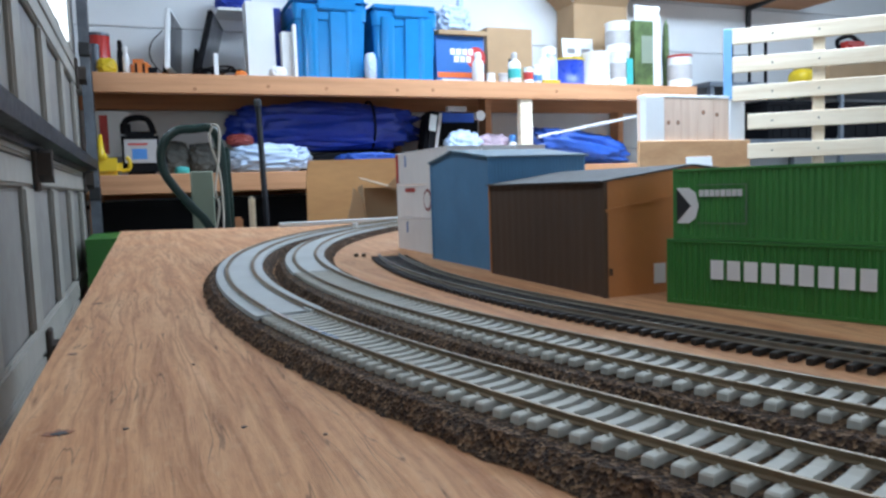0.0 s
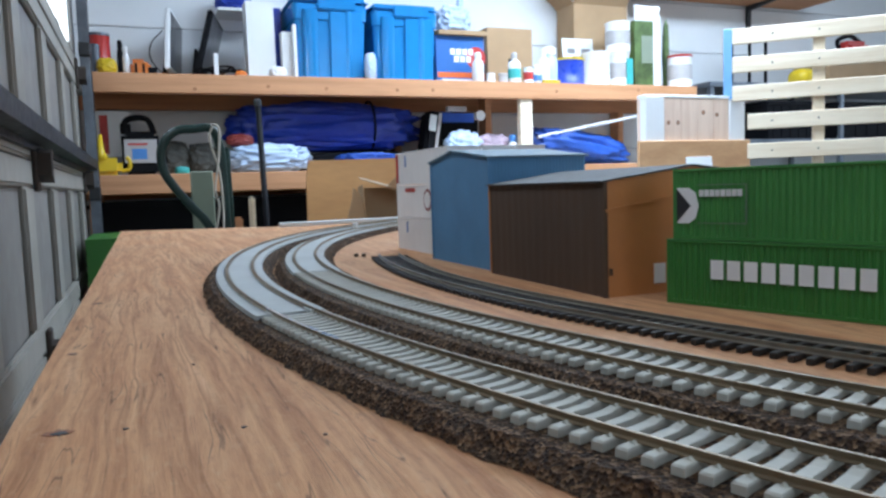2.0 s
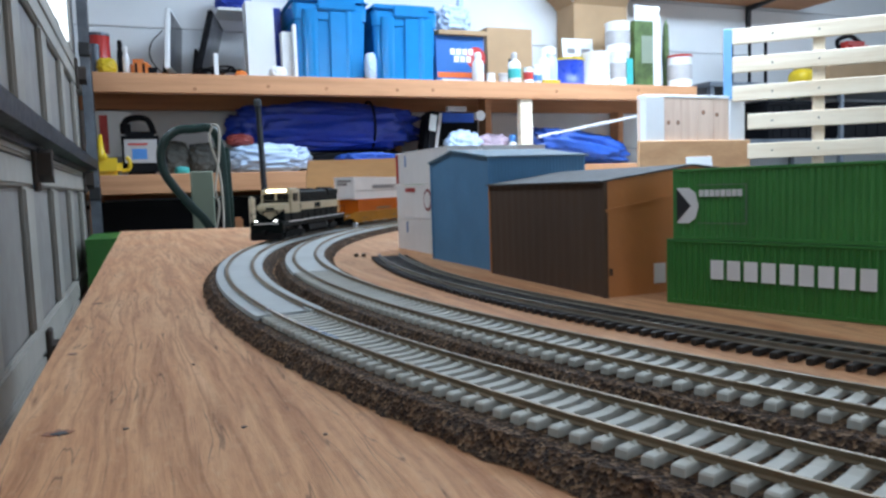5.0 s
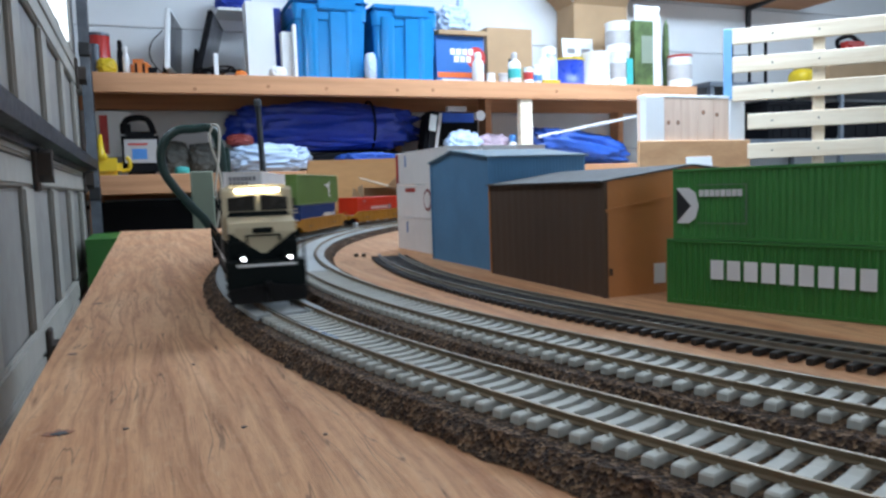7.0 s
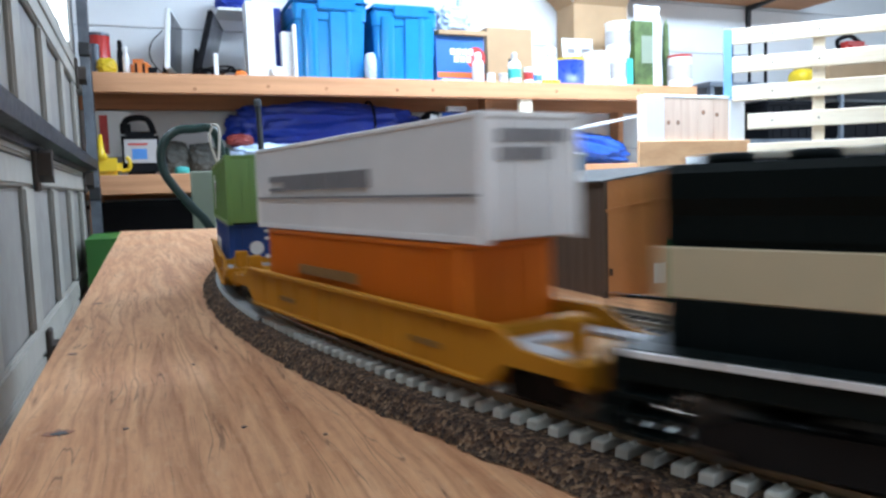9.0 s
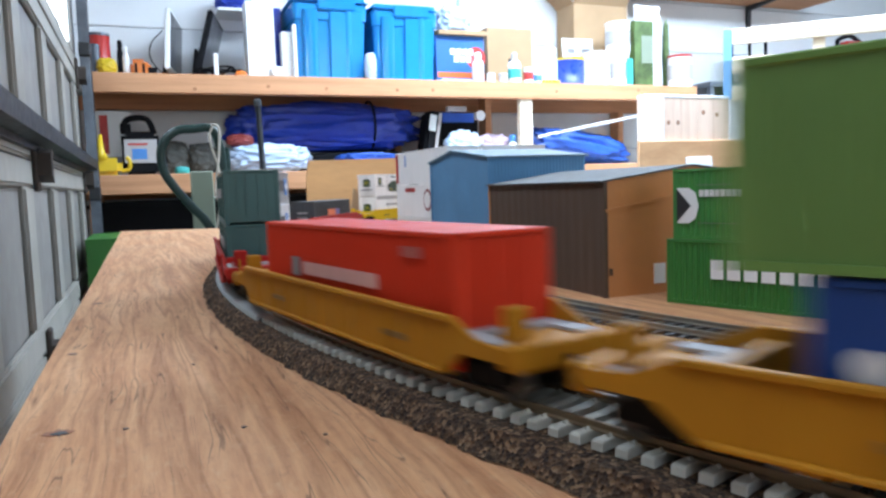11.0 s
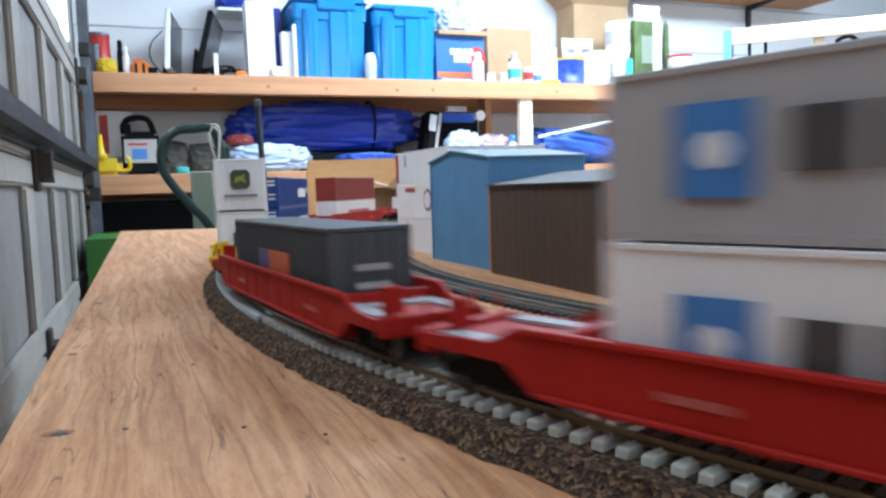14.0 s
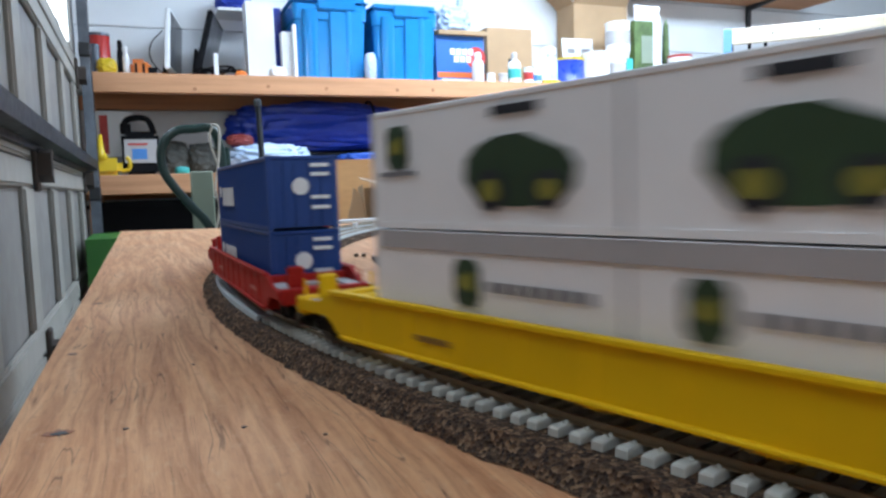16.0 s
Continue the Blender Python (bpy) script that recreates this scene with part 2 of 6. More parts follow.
def lathe(profile, n=20, m=None):
    """Rings of (radius, height) round z."""
    bm = bmesh.new()
    rings = []
    for r, z in profile:
        rings.append([bm.verts.new((r * math.cos(2 * math.pi * i / n), r * math.sin(2 * math.pi * i / n), z)) for i in range(n)])
    for p, q in zip(rings, rings[1:]):
        for i in range(n):
            bm.faces.new((p[i], p[(i + 1) % n], q[(i + 1) % n], q[i]))
    bm.faces.new(rings[0][::-1])
    bm.faces.new(rings[-1])
    if m is not None:
        bm.transform(m)
    bmesh.ops.recalc_face_normals(bm, faces=bm.faces)
    return bm


def tube(points, radius, n=10):
    """A round bar along a line of points."""
    bm = bmesh.new()
    pts = [Vector(p) for p in points]
    rings = []
    up = Vector((0.3, 0.2, 0.9)).normalized()
    for i, p in enumerate(pts):
        d = (pts[min(i + 1, len(pts) - 1)] - pts[max(i - 1, 0)]).normalized()
        u = d.cross(up)
        if u.length < 0.1:
            u = d.cross(Vector((1, 0, 0)))
        u.normalize()
        w = d.cross(u)
        r = radius[i] if isinstance(radius, (list, tuple)) else radius
        rings.append([bm.verts.new(p + (u * math.cos(2 * math.pi * k / n) + w * math.sin(2 * math.pi * k / n)) * r) for k in range(n)])
    for a, b in zip(rings, rings[1:]):
        for k in range(n):
            bm.faces.new((a[k], a[(k + 1) % n], b[(k + 1) % n], b[k]))
    bm.faces.new(rings[0][::-1])
    bm.faces.new(rings[-1])
    bmesh.ops.recalc_face_normals(bm, faces=bm.faces)
    return bm


def smooth_line(points, steps=6):
    """Points on a soft curve through the given ones."""
    p = [Vector(q) for q in points]
    p = [2 * p[0] - p[1]] + p + [2 * p[-1] - p[-2]]
    out = []
    for i in range(1, len(p) - 2):
        for k in range(steps):
            t = k / steps
            out.append(0.5 * (2 * p[i] + (p[i + 1] - p[i - 1]) * t + (2 * p[i - 1] - 5 * p[i] + 4 * p[i + 1] - p[i + 2]) * t * t
                              + (3 * p[i] - p[i - 1] - 3 * p[i + 1] + p[i + 2]) * t ** 3))
    return out + [p[-2]]


def mesh_of(name, bm, material, smooth=False):
    me = bpy.data.meshes.new(name)
    bm.to_mesh(me)
    bm.free()
    me.materials.append(material)
    if smooth:
        for f in me.polygons:
            f.use_smooth = True
    return me


def part(name, bm, material, parent, label="", smooth=False):
    ob = new(name, mesh_of(name, bm, material, smooth))
    ob.parent = parent
    if label:
        tagged(ob, label)
    return ob


def thing(name, label, category, m=None, group="", kind=""):
    ob = new(name)
    if m is not None:
        ob.matrix_world = m
    return tagged(ob, label, category, group, kind)


def solid(name, bm, material, label, category, m=None, group="", kind="", smooth=False):
    ob = new(name, mesh_of(name, bm, material, smooth))
    if m is not None:
        ob.matrix_world = m
    return tagged(ob, label, category, group, kind)


def pad(parent, name, x, y0, y1, z0, z1, material, depth=0.0004, axis="y", label=""):
    """A thin printed or raised patch on a side (axis y) or an end (axis x)."""
    if axis == "y":
        lo, hi = sorted((x, x + depth))
        return part(name, slab(y0, y1, lo, hi, z0, z1), material, parent, label)
    lo, hi = sorted((x, x + depth))
    return part(name, slab(lo, hi, y0, y1, z0, z1), material, parent, label)


# ---- the curve ----
CX, CY = 0.972, 0.393
R_OUT, R_IN, R_SIDE = 0.921, 0.875, 0.8065
RAIL_TOP = 0.0095


def arc(profile, a0, a1, step=1.0, jitter=0.0, ragged=0.0):
    """A profile of (radius, height) swept round the curve's centre, angles in degrees from the side next to the door."""
    n = max(2, int(abs(a1 - a0) / step))
    rng = random.Random(7)
    bm = bmesh.new()
    full = abs(a1 - a0) >= 359.9
    rings = []
    for i in range(n if full else n + 1):
        a = radians(a0 + (a1 - a0) * i / n)
        ring = []
        for k, (r, z) in enumerate(profile):
            jr = rng.uniform(-jitter, jitter)
            jz = rng.uniform(-jitter, jitter) * 0.5 if z > 0.001 else 0
            if ragged and k in (0, 1, 2, len(profile) - 3, len(profile) - 2, len(profile) - 1):
                along = a * r / 0.011
                torn = noise.noise(Vector((along, k * 0.35, 1.7))) + 0.6 * noise.noise(Vector((along * 3.1, k * 0.6, 4.2)))
                jr += ragged * torn
                jz += ragged * 0.25 * torn if z > 0.001 else 0
            ring.append(bm.verts.new((CX - (r + jr) * math.cos(a), CY + (r + jr) * math.sin(a), z + jz)))
        rings.append(ring)
    pairs = list(zip(rings, rings[1:] + rings[:1])) if full else list(zip(rings, rings[1:]))
    m = len(profile)
    for p, q in pairs:
        for k in range(m):
            bm.faces.new((p[k], p[(k + 1) % m], q[(k + 1) % m], q[k]))
    if not full:
        bm.faces.new(rings[0])
        bm.faces.new(rings[-1][::-1])
    bmesh.ops.recalc_face_normals(bm, faces=bm.faces)
    return bm


def rail_profile(r, z0, z1):
    w = 0.00029
    h = z1 - z0
    return [(r - 0.0011, z0), (r + 0.0011, z0), (r + 0.0011, z0 + h * 0.14), (r + 0.0003, z0 + h * 0.3), (r + 0.0003, z0 + h * 0.66),
            (r + w * 1.5, z0 + h * 0.74), (r + w * 1.5, z1), (r - w * 1.5, z1), (r - w * 1.5, z0 + h * 0.74), (r - 0.0003, z0 + h * 0.66),
            (r - 0.0003, z0 + h * 0.3), (r - 0.0011, z0 + h * 0.14)]


def concrete_tie_bm(m=None, bm=None):
    """A sleeper that dips in the middle, with chamfered ends and four rail clips."""
    bm = bm or bmesh.new()
    prof = [(-0.0137, 0.0), (-0.0136, 0.0016), (-0.0131, 0.0020), (-0.0062, 0.0020), (-0.0035, 0.0015), (0.0035, 0.0015), (0.0062, 0.0020),
            (0.0131, 0.0020), (0.0136, 0.0016), (0.0137, 0.0)]
    m = m or Matrix()
    a = [bm.verts.new(m @ Vector((x, -0.00125 if z > 0.0017 else -0.0014, z))) for x, z in prof]
    b = [bm.verts.new(m @ Vector((x, 0.00125 if z > 0.0017 else 0.0014, z))) for x, z in prof]
    n = len(prof)
    bm.faces.new(a)
    bm.faces.new(b[::-1])
    for i in range(n):
        bm.faces.new((a[i], b[i], b[(i + 1) % n], a[(i + 1) % n]))
    for s in (-1, 1):
        for o in (-1, 1):
            x = s * 0.00825 + o * 0.0016
            q = [m @ Vector((x + dx, dy, dz)) for dx, dy, dz in ((-0.0006, -0.0008, 0.0019), (0.0006, -0.0008, 0.0019), (0.0006, 0.0008, 0.0019), (-0.0006, 0.0008, 0.0019),
                                                               (-0.0004 - 0.0002 * o, 0, 0.0026), (0.0004 - 0.0002 * o, 0, 0.0026))]
            v = [bm.verts.new(c) for c in q]
            for f in ((0, 1, 5, 4), (1, 2, 5), (2, 3, 4, 5), (3, 0, 4)):
                bm.faces.new([v[i] for i in f])
    return bm


def tie_pose(radius, a, z):
    t = radians(a)
    return Matrix.Translation((CX - radius * math.cos(t), CY + radius * math.sin(t), z)) @ Matrix.Rotation(math.pi - t, 4, "Z")


TIE_STEP = 0.0057


def main_track(name, radius, slab_from, slab_to, label, joint_glint=False):
    """Concrete-tied track on a cork bed; its far stretch lies on a smooth grey slab."""
    tr = thing(name, label, "model railway track", group="railway tracks")
    w = 0.0225
    ro = arc([(radius + w, 0.0003), (radius + w - 0.0015, 0.0022), (radius + w - 0.0042, 0.0054), (radius + 0.009, 0.0058), (radius, 0.0058), (radius - 0.009, 0.0058),
              (radius - w + 0.0042, 0.0054), (radius - w + 0.0015, 0.0022), (radius - w, 0.0003)], 0, 360, 0.08, 0.0005, 0.0015)
    part("roadbed", ro, M["cork"], tr, "speckled brown cork roadbed")
    for s in (-1, 1):
        part("rail", arc(rail_profile(radius + s * 0.00825, 0.0077, RAIL_TOP), 0, 360, 0.75), M["rail"], tr, "bronze-coloured metal rail")
    z = 0.0058
    prof = [(radius + 0.0150, z), (radius + 0.0146, z + 0.0017), (radius + 0.0098, z + 0.0019), (radius + 0.0096, z + 0.0006), (radius + 0.0069, z + 0.0006),
            (radius + 0.0066, z + 0.0019), (radius - 0.0066, z + 0.0019), (radius - 0.0069, z + 0.0006), (radius - 0.0096, z + 0.0006),
            (radius - 0.0098, z + 0.0019), (radius - 0.0146, z + 0.0017), (radius - 0.0150, z)]
    if joint_glint:
        for s in (-1, 1):
            part("rail_joiner", arc([(radius + s * 0.00825 - 0.0014, 0.0071), (radius + s * 0.00825 + 0.0014, 0.0071), (radius + s * 0.00825 + 0.0012, 0.0088), (radius + s * 0.00825 - 0.0012, 0.0088)],
                                    slab_from - 0.35, slab_from + 0.35, 0.1), M["bright_rail"], tr, "bright metal rail joiner")
        # glint on the outer rail, drawn as a bright strip over the head
        part("polished_railhead", arc([(radius + 0.00825 - 0.0005, RAIL_TOP - 0.0003), (radius + 0.00825 + 0.0005, RAIL_TOP - 0.0003), (radius + 0.00825 + 0.0005, RAIL_TOP + 0.00006), (radius + 0.00825 - 0.0005, RAIL_TOP + 0.00006)],
                                      slab_from - 4.5, slab_from + 0.5, 0.3), M["bright_rail"], tr, "bright strip drawing the glint on the railhead")
        # shadow in the joint, laid in as a black strip
        part("joint_gap", arc([(radius + 0.0136, 0.0058), (radius + 0.0136, 0.0066), (radius - 0.0136, 0.0066), (radius - 0.0136, 0.0058)], slab_from - 0.30, slab_from - 0.02, 0.1), M["tie_black"], tr, "black strip for the shadowed gap at the slab's end")
    part("slab_track_bed", arc(prof, slab_from, slab_to, 0.75), M["slab"], tr, "smooth pale grey concrete-look slab")
    return tr


# ---- the room ----
FLOOR_Z = -0.95
M.update({
    "door_paint": paint("aged_white_door_paint", (0.34, 0.315, 0.275), 0.5, scale=30, vary=0.14, bump=0.06, depth=0.001),
    "door_panel": paint("grimy_door_panel", (0.26, 0.240, 0.220), 0.5, scale=24, vary=0.2, bump=0.08, depth=0.001),
    "steel": paint("galvanised_steel", (0.17, 0.19, 0.22), 0.45, 0.6, 60, 0.35, 0.05, 0.001),
    "rust": paint("rusty_hinge_steel", (0.055, 0.040, 0.032), 0.7, 0.3, 60, 0.35),
    "dark_steel": paint("dark_steel", (0.032, 0.032, 0.034), 0.55, 0.3, 60, 0.3),
    "wall_paint": paint("white_wall_board", (0.78, 0.79, 0.80), 0.7, scale=14, vary=0.05, bump=0.06, depth=0.001),
    "ceiling_paint": paint("white_ceiling", (0.72, 0.73, 0.74), 0.8, scale=14, vary=0.06),
    "concrete": paint("garage_concrete", (0.24, 0.235, 0.225), 0.8, scale=18, vary=0.2, bump=0.2),
    "lumber": wood("fir_lumber", (0.60, 0.295, 0.145), (0.42, 0.185, 0.080), 30, (0.06, 1, 1), contrast=0.8),
    "pine": wood("pale_pine", (0.82, 0.71, 0.55), (0.64, 0.49, 0.32), 30, (0.06, 0.06, 1), contrast=0.7),
    "pine_up": wood("pink_pine", (0.80, 0.62, 0.50), (0.64, 0.43, 0.32), 24, (1, 1, 0.06), contrast=0.7),
    "osb": wood("sheet_ply", (0.66, 0.385, 0.20), (0.48, 0.25, 0.115), 14, (0.3, 0.3, 1)),
    "tan_sheet": wood("tan_sheet_ply", (0.64, 0.33, 0.13), (0.50, 0.235, 0.085), 9, (0.3, 0.3, 1)),
    "card": paint("brown_cardboard", (0.42, 0.27, 0.15), 0.8, scale=40, vary=0.1, bump=0.05),
})

solid("floor", slab(-0.4, 5.7, -2.6, 4.1, FLOOR_Z - 0.1, FLOOR_Z), M["concrete"], "grey concrete garage floor", "floor", kind="structure")
# ceiling opening is made up to hold the added skylight lamp
_bm = bmesh.new()
for _x0, _x1, _y0, _y1 in ((-0.4, 0.78, -2.6, 4.1), (3.42, 5.7, -2.6, 4.1), (0.78, 3.42, -2.6, 2.02), (0.78, 3.42, 2.66, 4.1)):
    box(_bm, _x0, _x1, _y0, _y1, 1.62, 1.72)
solid("ceiling", _bm, M["ceiling_paint"], "plain white unseen garage ceiling with an opening added for a fill lamp", "ceiling", kind="structure")

# back wall of long lapped boards
wall_back = thing("wall_north", "white painted wall of wide horizontal boards", "wall", kind="structure")
WALL_Y = 3.80
part("backing", slab(-0.4, 5.7, WALL_Y + 0.02, WALL_Y + 0.12, FLOOR_Z, 1.62), M["wall_paint"], wall_back)
_z = FLOOR_Z
while _z < 1.6:
    part("board", slab(-0.3, 5.6, WALL_Y, WALL_Y + 0.02, _z + 0.002, min(1.62, _z + 0.298), 0.004), M["wall_paint"], wall_back)
    _z += 0.3

wall_w = thing("wall_west", "white wall above and beside the garage door", "wall", kind="structure")
part("wall_panel", slab(-0.40, -0.30, -2.6, -2.1, FLOOR_Z, 1.62), M["wall_paint"], wall_w)
part("wall_panel", slab(-0.40, -0.30, 3.28, 3.80, FLOOR_Z, 1.62), M["wall_paint"], wall_w)
part("wall_panel", slab(-0.40, -0.30, -2.1, 3.28, 1.24, 1.62), M["wall_paint"], wall_w)

# unseen wall, window opening added round the fill lamp
wall_e = thing("wall_east", "unseen white side wall with an assumed window for a fill lamp", "wall", kind="structure")
for y0, y1, z0, z1 in ((-2.6, 0.7, FLOOR_Z, 1.62), (2.5, 3.92, FLOOR_Z, 1.62), (0.7, 2.5, FLOOR_Z, 0.45), (0.7, 2.5, 1.45, 1.62)):
    part("wall_panel", slab(5.56, 5.66, y0, y1, z0, z1), M["wall_paint"], wall_e)
# unseen wall, its doorway added for the fill lamp
wall_s = thing("wall_south", "unseen white wall with an assumed wide doorway for a fill lamp", "wall", kind="structure")
for x0, x1, z0, z1 in ((-0.3, 0.22, FLOOR_Z, 1.62), (2.48, 5.56, FLOOR_Z, 1.62), (0.22, 2.48, 1.35, 1.62)):
    part("wall_panel", slab(x0, x1, -2.56, -2.46, z0, z1), M["wall_paint"], wall_s)


def garage_door():
    """A sectional door: raised panel frames, one row of panes, hinges and a strut."""
    d = thing("garage_door", "closed sectional garage door with white framed panels, grimy", "garage door")
    x = -0.19
    zs = (-0.945, -0.616, -0.24, 0.136, 0.512, 0.888, 1.24)
    for z0, z1 in zip(zs, zs[1:]):
        sec = part("section", slab(x - 0.035, x - 0.014, -2.1, 3.26, z0 + 0.002, z1 - 0.002, 0.003), M["door_panel"], d, "grimy cream panel")
        part("rail", slab(x - 0.014, x, -2.1, 3.26, z0 + 0.002, z0 + 0.056, 0.005), M["door_paint"], sec)
        part("rail", slab(x - 0.014, x, -2.1, 3.26, z1 - 0.052, z1 - 0.002, 0.005), M["door_paint"], sec)
        for k in range(-8, 4):
            y = 1.505 + 0.445 * k
            part("stile", slab(x - 0.014, x - 0.001, y, y + 0.105, z0 + 0.056, z1 - 0.052, 0.005), M["door_paint"], sec)
    for z in zs[1:-1]:
        for y in (-1.08, 0.26, 1.60, 2.94):
            h = part("hinge", slab(x, x + 0.010, y, y + 0.040, z - 0.062, z + 0.045, 0.003), M["rust"], d, "dark rusty steel hinge")
            part("roller_bracket", prism([(y + 0.004, z - 0.030), (y + 0.036, z - 0.045), (y + 0.036, z + 0.020), (y + 0.004, z + 0.012)], x + 0.010, x + 0.034, "X"), M["rust"], h)
    part("strut", prism([(x, 0.152), (x + 0.010, 0.152), (x + 0.010, 0.164), (x + 0.040, 0.168), (x + 0.040, 0.200), (x + 0.010, 0.206), (x + 0.010, 0.220), (x, 0.220)],
                        -2.1, 3.2, "Y"), M["dark_steel"], d, "long dark steel reinforcing strut")
    for k in range(-4, 2):
        y = 2.12 + 0.89 * k
        if y + 0.62 < 3.2:
            part("pane", slab(x - 0.013, x + 0.002, y, y + 0.62, 0.574, 0.830), M["sky_pane"], d, "bright daylit window pane")
    return d


M["sky_pane"] = glow("daylit_pane", (0.86, 0.93, 1.0), 2.2)
garage_door()


def door_track():
    t = thing("door_track", "galvanised steel door track on dark angle iron", "door track")
    part("channel", prism([(-0.185, 3.16), (-0.150, 3.16), (-0.150, 3.172), (-0.176, 3.172), (-0.176, 3.20), (-0.150, 3.20), (-0.150, 3.212), (-0.185, 3.212)],
                          FLOOR_Z, 1.5, "Z"), M["steel"], t)
    part("angle_iron", prism([(-0.188, 3.222), (-0.148, 3.222), (-0.148, 3.228), (-0.182, 3.228), (-0.182, 3.27), (-0.188, 3.27)], FLOOR_Z, 1.5, "Z"), M["dark_steel"], t)
    for z in (-0.5, 0.05, 0.60, 1.1):
        part("bracket", slab(-0.186, -0.146, 3.14, 3.225, z, z + 0.05, 0.003), M["dark_steel"], t, "dark steel bracket")


door_track()

# ---- the layout table ----
table = thing("layout_table", "rough fir plywood model railway table top with dark streaks", "table")
_top = [(-0.034, -0.75), (2.2, -0.75), (2.2, 1.40), (0.80, 1.37), (0.46, 1.335), (0.213, 1.250), (-0.036, 1.375)]
part("tabletop", prism(_top, -0.018, 0.0, "Z"), M["ply"], table)
for x0, x1, y0, y1 in ((-0.01, 2.17, 1.16, 1.20), (-0.01, 2.17, -0.72, -0.68), (-0.01, 0.03, -0.68, 1.16), (2.13, 2.17, -0.68, 1.16)):
    part("apron", slab(x0, x1, y0, y1, -0.108, -0.018, 0.003), M["lumber"], table, "fir framing board")
for x, y in ((0.03, -0.68), (2.04, -0.68), (0.03, 1.07), (2.04, 1.07)):
    part("leg", slab(x, x + 0.089, y, y + 0.089, FLOOR_Z, -0.018, 0.004), M["lumber"], table, "square fir leg")
track_outer = main_track("outer_track", R_OUT, -5.4, 62, "model railway track with pale concrete ties and bronze rails on cork", True)
track_inner = main_track("inner_track", R_IN, 4.0, 38, "second concrete-tied model railway track on cork roadbed")

siding = thing("siding_track", "model railway siding with black ties laid on bare plywood", "model railway track", group="railway tracks")
for s in (-1, 1):
    part("rail", arc(rail_profile(R_SIDE + s * 0.00825, 0.0021, 0.0042), -75, 13.6, 0.75), M["rail_dark"], siding, "dull steel rail")

# ---- lineside buildings ----


def blue_shed():
    b = thing("blue_building", "blue corrugated model shed with a low gable roof", "model building")
    x0, x1, y0, y1 = 0.216, 0.292, 0.446, 0.551
    ym = 0.505
    e0, e1, pk = 0.0765, 0.0765, 0.0830
    part("gable_wall", prism([(y0, 0.0), (y1, 0.0), (y1, e1), (ym, pk), (y0, e0)], x0, x0 + 0.0015, "X"), M["blue_wall"], b)
    part("gable_wall", prism([(y0, 0.0), (y1, 0.0), (y1, e1), (ym, pk), (y0, e0)], x1 - 0.0015, x1, "X"), M["blue_wall"], b)
    for y in (y0, y1 - 0.0015):
        pts = []
        n = 56
        for i in range(n + 1):
            x = x0 + 0.0016 + (x1 - x0 - 0.0032) * i / n
            pts.append((x, y + (0.0003 if i % 2 else -0.0002)))
        pts += [(x1 - 0.0016, y + 0.0014), (x0 + 0.0016, y + 0.0014)]
        part("side_wall", prism(pts, 0, e0, "Z"), M["blue_wall"], b)
    for ya, za, yb, zb in ((y0 - 0.002, e0 - 0.0005, ym, pk + 0.0003), (ym, pk + 0.0003, y1 + 0.002, e1 - 0.0005)):
        part("roof_panel", prism([(ya, za), (yb, zb), (yb, zb + 0.0012), (ya, za + 0.0012)], x0 - 0.002, x1 + 0.002, "X"), M["blue_roof"], b, "blue-grey roof sheet")
    part("corner_trim", slab(x0 - 0.0008, x0 + 0.0012, y0 - 0.0009, y0 + 0.001, 0, e0), M["blue_wall"], b)
    part("corner_trim", slab(x0 - 0.0008, x0 + 0.0012, y1 - 0.001, y1 + 0.0009, 0, e1), M["blue_wall"], b)


def brown_shed():
    b = thing("brown_building", "dark brown model warehouse with a tan gable end", "model building")
    x0, x1, y0, y1 = 0.210, 0.318, 0.306, 0.432
    xm, e, pk = 0.264, 0.0575, 0.0640
    pts = []
    n = 60
    for i in range(n + 1):
        pts.append((x0 + (0.0 if i % 4 < 2 else 0.00015), y0 + (y1 - y0) * i / n))
    pts += [(x0 + 0.002, y1), (x0 + 0.002, y0)]
    part("side_wall", prism(pts, 0, e, "Z"), M["brown_wall"], b, "dark brown ribbed side wall")
    part("side_wall", slab(x1 - 0.002, x1, y0, y1, 0, e), M["brown_wall"], b)
    for y in (y0 - 0.0018, y1):
        part("gable_wall", prism([(x0 - 0.0004, 0), (x1, 0), (x1, e), (xm, pk), (x0 - 0.0004, e)], y, y + 0.0018, "Y"), M["tan_wall"], b, "tan gable wall")
    part("gable_trim", prism([(x0, 0.0425), (xm, 0.0500), (xm, 0.0514), (x0, 0.0439)], y0 - 0.0028, y0 - 0.0018, "Y"), M["tan_wall"], b, "raised tan trim")
    part("gable_trim", prism([(xm, 0.0500), (x1, 0.0425), (x1, 0.0439), (xm, 0.0514)], y0 - 0.0028, y0 - 0.0018, "Y"), M["tan_wall"], b, "raised tan trim")
    for xa, za, xb, zb in ((x0 - 0.0022, e - 0.0002, xm, pk + 0.0004), (xm, pk + 0.0004, x1 + 0.0022, e - 0.0002)):
        part("roof_panel", prism([(xa, za), (xb, zb), (xb, zb + 0.0008), (xa, za + 0.0008)], y0 - 0.0032, y1 + 0.002, "Y"), M["grey_roof"], b, "grey roof sheet")
    part("corner_post", slab(x0 - 0.0009, x0 + 0.0012, y0 - 0.0026, y0 - 0.0005, 0, e), M["brown_wall"], b)
    part("printed_mark", slab(0.2392, 0.2462, y0 - 0.0024, y0 - 0.0018, 0.0050, 0.0152), M["white_mark"], b, "white printed mark")
    part("door_latch", slab(x0 + 0.0022, x0 + 0.0040, y0 - 0.0024, y0 - 0.0018, 0.011, 0.0145), M["brown_wall"], b, "small dark latch")


blue_shed()
brown_shed()


